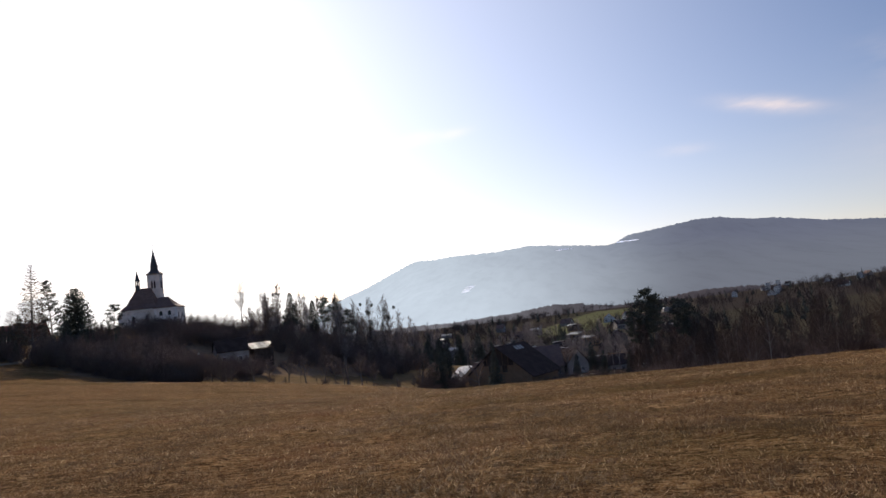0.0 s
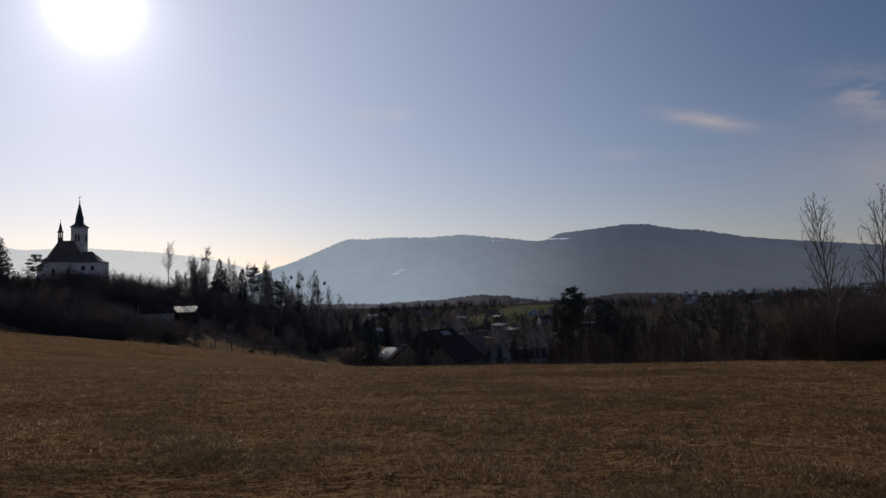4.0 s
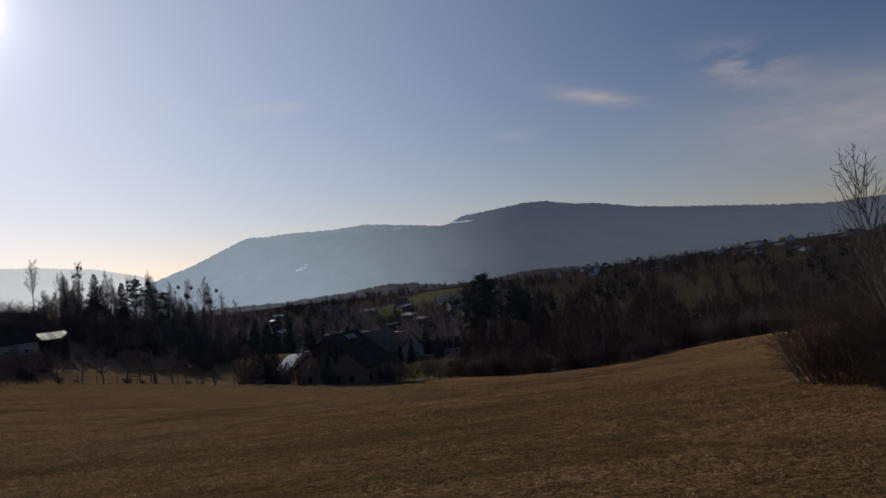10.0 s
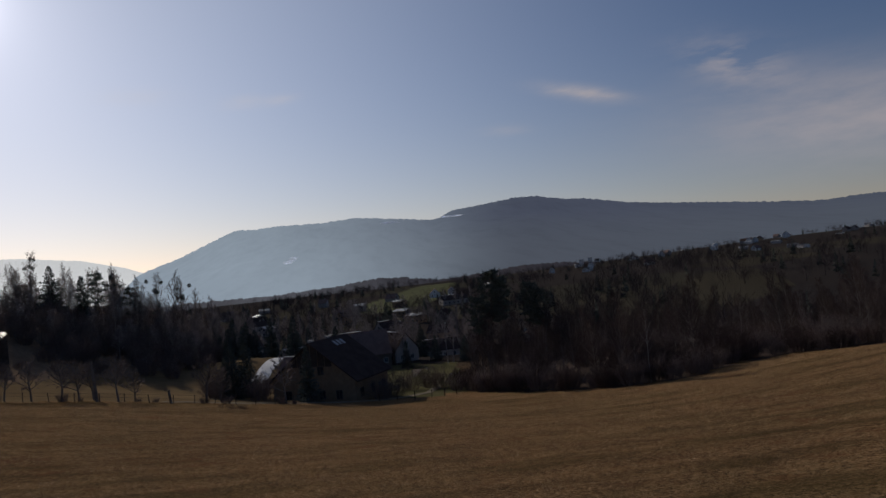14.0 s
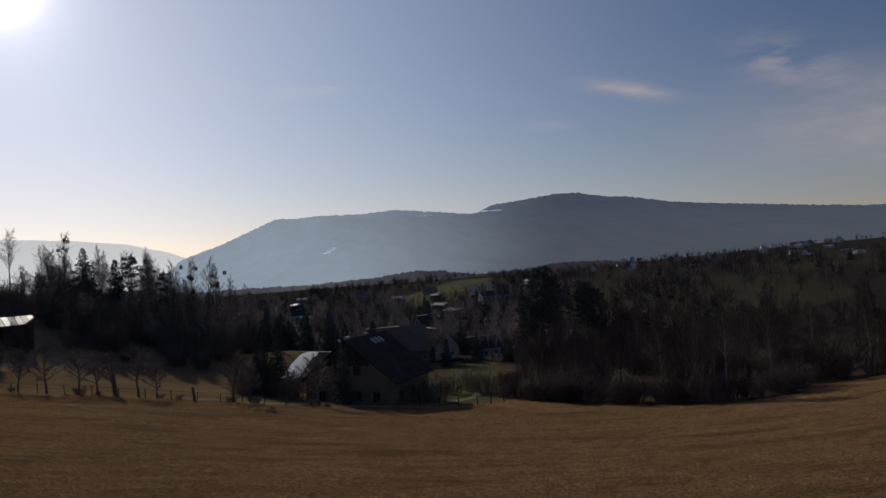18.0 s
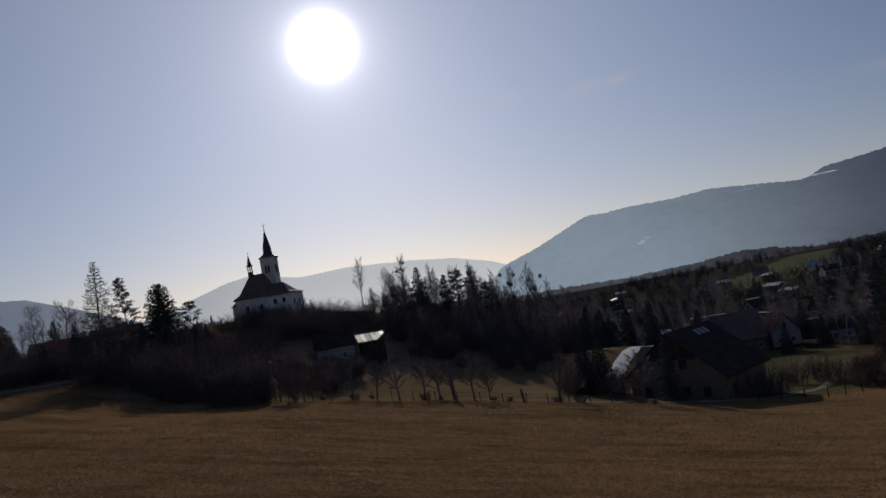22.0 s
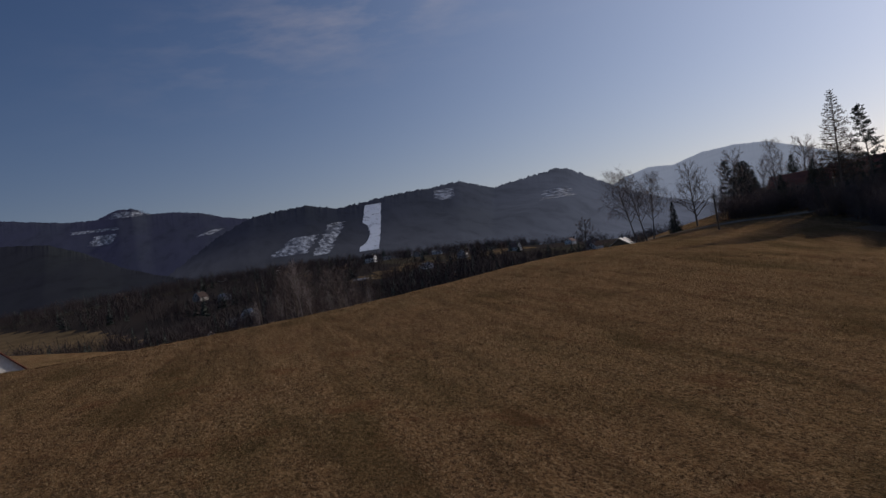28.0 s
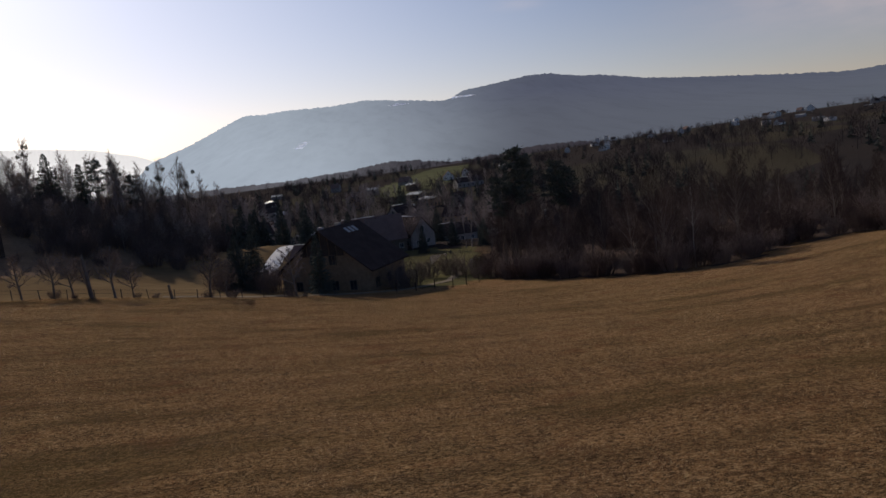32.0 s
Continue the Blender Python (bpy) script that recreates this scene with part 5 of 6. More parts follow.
WOOD_M = mistletoe(bare_tree("woodland_tree", "tall leafless tree hung with mistletoe tufts", 34, 16.0, 0.19, 0.4, 22, 34, 0.24, 8, 5, lift=0.1, twig_r=0.014, bark=BARK, twig=TWIG), 4, 16.0, 5)
WOOD_D = bare_tree("woodland_tree", "dark upright leafless tree on the hillside", 35, 16.0, 0.2, 0.34, 22, 32, 0.22, 7, 5, lift=0.12, twig_r=0.014, bark=BARK, twig=TWIG)
WOOD_L = bare_tree("young_tree", "low leafless tree in the undergrowth of the hillside", 36, 9.0, 0.11, 0.12, 30, 44, 0.32, 8, 6, lift=0.07, twig_r=0.014, bark=BARK, twig=TWIG)
COPSE_A = bare_tree("copse_tree", "red-brown leafless tree in a dense copse", 41, 11.5, 0.12, 0.16, 30, 40, 0.27, 9, 6, lift=0.09, twig_r=0.012, twig=TWIG_RED)
COPSE_B = bare_tree("copse_tree", "leafless copse tree with fine reddish twigs", 42, 12.5, 0.13, 0.22, 30, 36, 0.25, 9, 6, lift=0.09, twig_r=0.012, twig=TWIG_RED)
COPSE_C = bare_tree("copse_tree", "brown leafless tree in the copse", 43, 10.0, 0.12, 0.12, 30, 46, 0.3, 9, 6, lift=0.07, twig_r=0.012, twig=TWIG_RED)
ORCHARD = bare_tree("fruit_tree", "small gnarled leafless fruit tree by the fence", 51, 4.0, 0.12, 0.28, 16, 62, 0.45, 7, 5, lift=0.05, twig_r=0.014, wob=0.2)
ORCHARD_B = bare_tree("fruit_tree", "leafless fruit tree with a spreading crown", 52, 4.4, 0.13, 0.33, 16, 58, 0.42, 7, 6, lift=0.06, twig_r=0.014, wob=0.2)
ROUND = bare_tree("lone_tree", "leafless lone tree on the crest", 61, 10.3, 0.2, 0.18, 28, 60, 0.42, 9, 5, lift=0.06, twig_r=0.014, topshape=1.0)
BIRCHT = bare_tree("birch_tree", "leaning birch with drooping bare twigs", 71, 12.6, 0.15, 0.3, 26, 46, 0.38, 9, 6, lift=0.03, twig_r=0.011, bark=BARK, twig=TWIG, droop=-0.2, lean=-0.2, sub_len=0.55)
BIRCH_W = bare_tree("birch_tree", "pale-stemmed birch in the copse", 72, 12.0, 0.11, 0.4, 16, 36, 0.22, 6, 4, lift=0.05, twig_r=0.013, bark=BIRCH, twig=TWIG_RED, droop=-0.1)
LARCHT = larch("larch_tree", "tall leafless larch beside the church hill", 81, 19.4, 0.26, 4.6)
SPRUCE_A = conifer("spruce_tree", "dark green spruce with drooping boughs", 91, 10.0, 0.18, 3.1, 0.02)
SPRUCE_B = conifer("spruce_tree", "narrow dark green garden spruce", 92, 9.0, 0.15, 2.1, 0.02)
FIR_R = conifer("fir_tree", "broad round-topped dark fir", 93, 12.6, 0.22, 4.7, 0.02, dense=1.7, spray=0.46, blunt=0.38, droop=-0.1, power=0.7)
PINE_A = pine("pine_tree", "dark pine with layered boughs", 101, 14.6, 0.2, 0.16, 3.5, 54, 0.5, conical=True)
PINE_B = pine("pine_tree", "scots pine among bare trees", 102, 13.0, 0.19, 0.5, 2.4, 26)
PINE_C = pine("pine_tree", "tall dark pine with a ragged top", 103, 15.0, 0.22, 0.55, 2.0, 34, 0.6)
BUSH = shrub("thicket_shrub", "dense leafless brown thicket", 111, 2.5, 2.6, 150, 14, mat=THICKET_TWIG, tr=0.007)
BUSH_B = shrub("hedge_shrub", "low leafless shrub in the hedge", 112, 1.6, 1.5, 34, 8, tr=0.013)
BUSH_C = shrub("slope_shrub", "dark leafless shrub on the church slope", 113, 3.6, 2.6, 46, 10, tr=0.02)
THORN = shrub("hawthorn_shrub", "tall leafless hawthorn on the slope", 115, 4.6, 3.2, 40, 12, tr=0.017)
BUSH_R = shrub("undergrowth", "reddish leafless undergrowth at the wood's edge", 114, 3.4, 2.6, 50, 10, mat=TWIG_RED, tr=0.018)

# thicket and trees on the field's shoulder
put(ASH, 16.0, 29.6, 0.88, 20)
put(ASH_B, 19.1, 31.2, 0.86, 100)
put(OAK, 25.5, 30.3, 0.98, 40)
rnd = random.Random(77)
for x, y, s in ((16.2, 28.9, 0.62), (17.6, 31.0, 0.85), (19.3, 32.6, 1.1), (21.5, 31.8, 1.1), (23.8, 32.8, 1.15), (26.4, 33.4, 1.1), (29.0, 32.0, 1.2), (18.0, 34.6, 1.0),
                (21.8, 35.2, 1.1), (25.6, 36.4, 1.1), (30.4, 35.4, 1.2), (33.0, 33.0, 1.2), (36.2, 34.6, 1.2)):
    put(BUSH, x, y, s)

# the fence line at the foot of the field: fruit trees, hedge, posts
for i, (x, y, s) in enumerate(((-48.2, 131.2, 0.8), (-45.6, 132.4, 0.85), (-42.4, 133.0, 0.85), (-39.3, 133.4, 1.0), (-35.8, 134.0, 0.98), (-34.3, 135.6, 1.0), (-29.0, 134.4, 1.1),
                                (-27.0, 135.0, 0.8), (-18.2, 136.2, 1.15), (-52.5, 131.0, 0.8), (-56.0, 130.5, 0.8), (-7.8, 138.8, 1.2), (-33.0, 137.5, 0.9), (-16.5, 138.0, 0.9))):
    put(ORCHARD if i % 2 else ORCHARD_B, x, y, s * 1.3)
for x, y, s, k in ((-17.4, 154.0, 0.84, SPRUCE_A), (-15.3, 156.3, 0.9, SPRUCE_A), (-16.6, 152.4, 0.62, SPRUCE_A), (-18.6, 156.0, 0.66, SPRUCE_A), (-4.6, 142.2, 0.92, SPRUCE_B)):
    put(k, x, y, s)
for i in range(13):
    x = -60 + i * 4.6 + rnd.uniform(-2.0, 2.0)
    put(BUSH_B, x, 131.2 + (x + 60) * 0.12 + rnd.uniform(-0.5, 0.8), rnd.uniform(0.3, 0.7))


def pipe(pts, r):
    """One continuous wire through the points."""
    V = [(p.x + r * math.cos(a), p.y, p.z + r * math.sin(a)) for p in pts for a in (0, 2.1, 4.2)]
    F = [(3 * i + k, 3 * i + (k + 1) % 3, 3 * i + 3 + (k + 1) % 3, 3 * i + 3 + k) for i in range(len(pts) - 1) for k in range(3)]
    return mesh("wire", V, F, IRON)


def fence(label, pts, step, h, wires, thick=0.06, wood=WOOD):
    root = thing("fence", label, "fence")
    P = [Vector((x, y, 0)) for x, y in pts]
    tops = []
    post_me = None
    for a, b in zip(P, P[1:]):
        n = max(1, int((b - a).length / step))
        for i in range(n):
            q = a.lerp(b, i / n)
            q.z = gz(q.x, q.y)
            if post_me is None:
                bm = prism(bmesh.new(), ring(thick, 7), -0.5, h)
                post = part("post", bm, wood, root)
                post_me = post.data
            else:
                post = part("post", post_me, None, root)
            post.matrix_local = pose(q.x, q.y, q.z, rnd.uniform(-4, 4), rnd.uniform(-4, 4), rnd.uniform(0, 360))
            tops.append(q)
    for w in range(wires):
        z = h * (0.92 - 0.38 * w)
        part("wire", pipe([p + Vector((0, 0, z)) for p in tops], 0.012), None, root)
    return root


fence("old wooden post and wire fence along the field", ((-60, 130.8), (-40, 132.6), (-22, 134.2), (-4, 139.0)), 2.6, 1.15, 2)
fence("garden fence of wooden posts by the farmhouse", ((5.5, 138.5), (13.5, 141.5), (20.0, 147.0)), 2.6, 1.2, 2, 0.07, WOOD_DARK)
post = thing("stump_post", "thick leaning old timber post in the fence", "post", at=(-22.2, 133.7, gz(-22.2, 133.7)))
part("shaft", prism(bmesh.new(), ring(0.2, 9), -0.4, 1.75, ring(0.15, 9)), WOOD, post).matrix_local = pose(0, 0, 0, 3, -5, 0)
mast = thing("dead_trunk", "tall bare broken trunk standing in the hedge", "tree", at=(-31.4, 133.6, gz(-31.4, 133.6)))
part("trunk", prism(bmesh.new(), ring(0.26, 9), -0.4, 5.4, ring(0.16, 9)), BARK, mast).matrix_local = pose(0, 0, 0, 2, -3, 0)


def strip(name, label, pts, width, mat, lift=0.04):
    """A lane draped on the ground."""
    P = []
    for a, b in zip(pts, pts[1:]):
        n = int(math.dist(a, b) / 1.5) + 1
        P += [(a[0] + (b[0] - a[0]) * i / n, a[1] + (b[1] - a[1]) * i / n) for i in range(n)]
    P.append(pts[-1])
    P = np.array(P)
    d = np.gradient(P, axis=0)
    d /= np.linalg.norm(d, axis=1)[:, None]
    nrm = np.stack([-d[:, 1], d[:, 0]], -1)
    V = []
    for k in (-0.5, -0.25, 0, 0.25, 0.5):
        Q = P + nrm * width * k
        V.append(np.column_stack([Q, height(Q[:, 0], Q[:, 1]) + relief(Q[:, 0], Q[:, 1]) + lift + 0.1 * (1 - 4 * k * k)]))
    V = np.stack(V, 1)
    n = len(P)
    idx = np.arange(n * 5).reshape(n, 5)
    f = np.stack([idx[:-1, :-1], idx[1:, :-1], idx[1:, 1:], idx[:-1, 1:]], -1).reshape(-1, 4)
    tagged(new(name, mesh(name, V.reshape(-1, 3), f, mat, True)), label, "lane", kind="structure")


strip("road_hedge_lane", "narrow pale gravel lane behind the fence", ((-24, 136.5), (-12, 138.6), (0, 140.2), (7, 143.4), (14, 152), (18, 166)), 1.5, ROADMAT)
strip("road_farm_drive", "concrete drive paled for sun glare, curving up behind the farmhouse", ((-17.4, 176), (-16.6, 184), (-16.0, 192), (-15.0, 200), (-13.4, 206), (-10.0, 210)), 3.1, DRIVE, 0.1)
strip("road_crest_lane", "pale gravel lane along the crest", ((-131, 112), (-119, 117), (-108, 123.5), (-100, 131), (-97.5, 137), (-100, 144), (-104, 151), (-112, 161)), 2.4, ROADMAT)

# church slope and hilltop
put(LARCHT, -100.3, 144.4, 1.0, 0)
put(PINE_A, -100.9, 151.9, 1.06)
GROVE = ((-101.3, 161.5, 1.04, FIR_R), (-97.2, 151.3, 0.7, SPRUCE_A), (-95.6, 155.0, 0.68, SPRUCE_A), (-92.8, 160.5, 0.55, SPRUCE_A),
         (-91.2, 161.8, 0.5, SPRUCE_A), (-95.7, 144.6, 0.5, SPRUCE_A), (-93.2, 144.2, 0.54, SPRUCE_A), (-86.4, 151.0, 0.88, PINE_B), (-106.4, 136.1, 0.97, WOOD_C), (-105.8, 136.8, 0.62, SPRUCE_A),
         (-106.9, 144.6, 0.62, SPRUCE_A), (-107.2, 147.2, 0.62, SPRUCE_A), (-103.0, 141.0, 0.45, SPRUCE_A), (-115.5, 120.6, 0.62, SPRUCE_B), (-111.3, 126.7, 0.42, WOOD_B), (-110.2, 127.8, 0.4, WOOD_B),
         (-90.0, 147.0, 0.5, SPRUCE_A), (-88.0, 155.0, 0.5, SPRUCE_A), (-155.8, 168.8, 1.07, FIR_R), (-155.2, 164.4, 0.97, PINE_A), (-164.7, 196.3, 2.1, ROUND), (-136.6, 167.2, 0.85, SPRUCE_A),
         (-153.4, 172.5, 0.8, WOOD_B), (-135.3, 155.1, 0.7, SPRUCE_A), (-114.8, 152.5, 0.66, SPRUCE_A), (-160.0, 166.0, 0.75, WOOD_C))
for x, y, s, k in GROVE:
    put(k, x, y, s)
CREST_LANE = ((-131, 112), (-119, 117), (-108, 123.5), (-100, 131), (-97.5, 137), (-100, 144), (-104, 151), (-112, 161))


def off_lane(x, y, gap):
    """Whether a place keeps clear of the crest lane."""
    P, Q = Vector((x, y)), [Vector(p) for p in CREST_LANE]
    for a, b in zip(Q, Q[1:]):
        t = min(max((P - a).dot(b - a) / (b - a).length_squared, 0), 1)
        if (a.lerp(b, t) - P).length < gap:
            return False
    return True


for i in range(18):
    x = -145 + 36 * rnd.random()
    put(THORN, x, 150.0 + (x + 145) * -0.18 + rnd.uniform(-3, 8), rnd.uniform(0.5, 0.8))
for i in range(90):
    t = rnd.random()
    x, y = -112.5 + 36 * t + rnd.uniform(-2, 2), 124.5 + 15 * t ** 0.8 + rnd.uniform(2.0, 12.0)
    if not off_lane(x, y, 3.2):
        continue
    put((BUSH_C, THORN, THORN)[i % 3], x, y, rnd.uniform(0.6, 1.0))
for i in range(80):
    t = rnd.random()
    x = -92 + 34 * t
    y, s = 134.5 - 8.5 * min(t * 1.4, 1) + rnd.uniform(0.5, 10.0), rnd.uniform(0.6, 1.0)
    # a footpath past the pole stays clear
    if abs((x + 61.0) * 0.83 + (y - 136.8) * 0.557) < 1.2:
        continue
    put((BUSH_C, BUSH_B, THORN)[i % 3], x, y, s)
for i in range(70):
    t = rnd.random()
    x, y = -96 + 44 * t, 134.0 - 5.5 * min(t * 1.5, 1) + 9 * rnd.random() ** 1.4
    if abs((x + 61.0) * 0.83 + (y - 136.8) * 0.557) < 0.9 or not off_lane(x, y, 3.2):
        continue
    put((WOOD_L, THORN, WOOD_L)[i % 3], x, y, (rnd.uniform(0.42, 0.62), rnd.uniform(0.8, 1.1), rnd.uniform(0.4, 0.55))[i % 3])
for x, y, s, k in ((-113.0, 158.0, 0.7, SPRUCE_A), (-116.5, 160.5, 0.6, WOOD_C), (-110.0, 157.0, 0.75, ROUND), (-108.5, 160.0, 0.6, SPRUCE_B), (-119.0, 156.0, 0.7, WOOD_C), (-104.0, 153.0, 0.55, WOOD_C), (-93.0, 150.0, 0.6, SPRUCE_B)):
    put(k, x, y, s)
for i in range(190):
    t = rnd.random()
    x = -100 + 47 * rnd.random()
    y = 138 + 64 * rnd.random() ** 0.9
    if x > -66 and y > 156 or (x + 66) ** 2 + (y - 168) ** 2 < 190 or (x < -86 and y < 146):
        continue
    put((BUSH_C, THORN)[i % 2], x, y, rnd.uniform(0.6, 1.15))
for i in range(34):
    x, y = rnd.uniform(-122, -80), rnd.uniform(188, 200)
    put((BUSH_C, SPRUCE_B, BUSH_C)[i % 3], x, y + (x + 100) * 0.2, (rnd.uniform(0.15, 0.32), rnd.uniform(0.08, 0.16), 0.2)[i % 3])
for x, y, s in ((-82, 192, 0.4), (-80.5, 196, 0.35), (-85, 190, 0.3), (-116, 196, 0.28), (-118, 193, 0.25), (-77, 198, 0.45)):
    put(SPRUCE_B, x, y, s)
HILLTOP = ((-81.9, 214.0, 0.98, WOOD_A), (-76.1, 217.3, 0.8, WOOD_B), (-73.8, 222.0, 1.04, WOOD_M), (-78.0, 226.0, 0.75, WOOD_D), (-69.7, 224.0, 1.45, SPRUCE_A), (-66.6, 226.0, 0.95, WOOD_D),
           (-63.9, 228.0, 1.55, SPRUCE_B), (-60.1, 226.0, 1.22, PINE_B), (-62.0, 231.0, 1.05, WOOD_M), (-57.6, 231.0, 1.1, WOOD_D), (-55.9, 230.0, 1.16, WOOD_M), (-53.0, 233.0, 1.15, PINE_B),
           (-50.8, 234.0, 1.2, WOOD_D), (-47.4, 234.0, 1.28, WOOD_M), (-43.2, 232.0, 1.4, WOOD_D), (-41.5, 236.0, 1.3, WOOD_M), (-39.0, 240.0, 1.2, WOOD_D), (-36.5, 246.0, 1.1, WOOD_B), (-33.0, 244.0, 1.0, WOOD_D), (-29.5, 247.0, 1.05, WOOD_B),
           (-28.0, 231.0, 1.4, SPRUCE_B), (-24.7, 231.8, 1.3, SPRUCE_B), (-19.0, 237.5, 1.5, SPRUCE_B), (-12.8, 238.1, 1.6, SPRUCE_B), (-1.2, 228.6, 1.3, SPRUCE_B),
           (22.5, 390.0, 1.7, SPRUCE_A), (6.2, 385.0, 1.6, WOOD_C))
for x, y, s, k in HILLTOP:
    put(k, x, y, s)
for i in range(64):
    az, d = radians(-24.4 + 13.4 * (i + rnd.random()) / 64), rnd.uniform(186, 240)
    x, y = 2 + d * math.sin(az), 43 + d * math.cos(az)
    put((WOOD_D, WOOD_B, WOOD_A, WOOD_D, WOOD_M, WOOD_B)[i % 6], x, y, rnd.uniform(0.72, 1.04))
for i in range(26):
    az, d = radians(-17.8 + 5.6 * (i + rnd.random()) / 26), rnd.uniform(178, 222)
    x, y = 2 + d * math.sin(az), 43 + d * math.cos(az)
    put((WOOD_D, WOOD_B, WOOD_D, WOOD_A)[i % 4], x, y, rnd.uniform(0.95, 1.3) * (1.0 - 0.022 * i))
for i in range(150):
    az, d = radians(rnd.uniform(-25.5, -11.0)), rnd.uniform(160, 240)
    x, y = 2 + d * math.sin(az), 43 + d * math.cos(az)
    put((WOOD_L, WOOD_L, WOOD_C, WOOD_L, THORN)[i % 5], x, y, (rnd.uniform(0.7, 1.0), 0.9, 0.6, rnd.uniform(0.6, 0.9), 1.2)[i % 5])
for i in range(60):
    put(BUSH_C if i % 2 else THORN, -86 + 56 * rnd.random(), 178 + 70 * rnd.random(), rnd.uniform(0.7, 1.2))
for i in range(26):
    put((WOOD_A, WOOD_B, WOOD_C)[i % 3], rnd.uniform(-62, -28), rnd.uniform(262, 300), rnd.uniform(0.75, 1.1))
for x, y, s in ((-27, 215, 0.9), (-24, 219, 1.0), (-12, 224, 0.95), (-30, 222, 0.8), (-8, 222, 1.1), (-34, 240, 1.0), (2, 236, 0.9), (17, 225, 0.8)):
    put(SPRUCE_B, x, y, s)

# gardens and trees by the crest lane
put(ROUND, -115.3, 125.2, 1.07, 30)
put(BIRCHT, -109.4, 108.9, 1.0, 60)
put(BIRCHT, -112.0, 112.4, 0.95, 75)
put(BIRCHT, -113.4, 114.6, 0.92, -60)
put(BUSH_B, -112.6, 111.0, 1.3)
put(ORCHARD, -104.6, 96.8, 1.3)
put(ROUND, -118.0, 137.0, 1.1)
# tall bare trees rising from the slope beyond the crest
for ob, x, y, s in ((WOOD_D, -148.7, 50.2, 1.0), (OAK, -156.6, 53.2, 1.5), (WOOD_D, -148.4, 55.4, 1.03), (WOOD_D, -163.1, 59.4, 0.9),
                    (OAK, -147.8, 61.5, 1.25), (WOOD_L, -157.4, 65.9, 1.3), (WOOD_L, -147.0, 67.5, 1.2), (WOOD_L, -152.0, 48.0, 1.1)):
    put(ob, x, y, s)
for i in range(26):
    x = -112 + 26 * rnd.random()
    put((BUSH_C, BUSH_B, SPRUCE_B)[i % 3], x, 128 + (x + 112) * 0.45 + rnd.uniform(0, 14), rnd.uniform(0.5, 1.0) if i % 3 < 2 else rnd.uniform(0.3, 0.55))


def utility_pole(x, y, h, label, arm=True):
    root = thing("utility_pole", label, "pole", "utility poles", at=(x, y, gz(x, y)))
    part("shaft", prism(bmesh.new(), ring(0.17, 8), -1, h, ring(0.12, 8)), WOOD, root)
    if arm:
        part("crossarm", box(bmesh.new(), -0.7, 0.7, -0.05, 0.05, h - 0.5, h - 0.38), WOOD, root)
        for o in (-0.6, 0, 0.6):
            part("insulator", prism(bmesh.new(), ring(0.04, 6, 0, o, 0), h - 0.38, h - 0.2), PLASTER_GREY, root)
    return root


utility_pole(-148.9, 45.4, 13.2, "tall timber utility pole below the crest")
utility_pole(-99.7, 118.2, 5.8, "timber utility pole by the crest lane")
sign_post = utility_pole(-61.0, 136.8, 5.0, "timber pole with a white sign on the church hill", False)
part("sign", box(bmesh.new(), -0.5, 0.5, -0.26, -0.2, 1.6, 2.3), WHITEWASH, sign_post, "small white sign")
part("lantern", prism(bmesh.new(), ring(0.16, 8), 4.7, 5.05, ring(0.22, 8)), PLASTER_GREY, sign_post)
for x, y in ((-68.0, 155.5), (-65.5, 157.0), (-63.0, 158.5), (-61.0, 160.0), (-58.5, 161.5), (-66.5, 153.0), (-63.0, 154.5), (-59.5, 157.0), (-56.0, 163.0), (-61.5, 170.0), (-59.0, 171.0), (-64.0, 169.5), (-57.0, 173.0), (-66.5, 165.5)):
    put(THORN, x, y, 0.3)
for x, y in ((-19.5, 152.5), (-13.4, 154.0), (-20.0, 155.0), (-13.5, 158.5), (-12.0, 146.5), (4.5, 171.0), (6.5, 144.8), (8.2, 146.6), (12.0, 160.0), (15.5, 163.0), (17.0, 158.0)):
    put(THORN, x, y, 0.8)
cable = thing("power_line", "thin sagging wire between poles", "wire")
A, B = Vector((-99.7, 118.2, gz(-99.7, 118.2) + 5.5)), Vector((-86.0, 146.0, gz(-86, 146) + 7.5))
part("wire", pipe([A.lerp(B, i / 12) - Vector((0, 0, 1.1 * math.sin(math.pi * i / 12))) for i in range(13)], 0.025), None, cable)
for x, y, s in ((-133.8, 49.1, 0.54), (-133.6, 52.7, 0.92), (-133.2, 57.9, 0.5), (-132.8, 61.1, 0.4), (-140, 66, 0.5), (-142, 55, 0.7), (-136, 45, 0.5)):
    put(WOOD_B, x, y, s)


# ---- the copse on the valley side ----
def plant(count, poly, makes, gap, lo, hi, rnd):
    spots = []
    xs, ys = [p[0] for p in poly], [p[1] for p in poly]
    tries = 0
    while len(spots) < count and tries < count * 60:
        tries += 1
        x, y = rnd.uniform(min(xs), max(xs)), min(ys) + (max(ys) - min(ys)) * rnd.random() ** 1.5
        if not within(x, y, poly) or any((x - a) ** 2 + (y - b) ** 2 < gap * gap for a, b in spots):
            continue
        spots.append((x, y))
        put(makes[len(spots) % len(makes)], x, y, rnd.uniform(lo, hi))


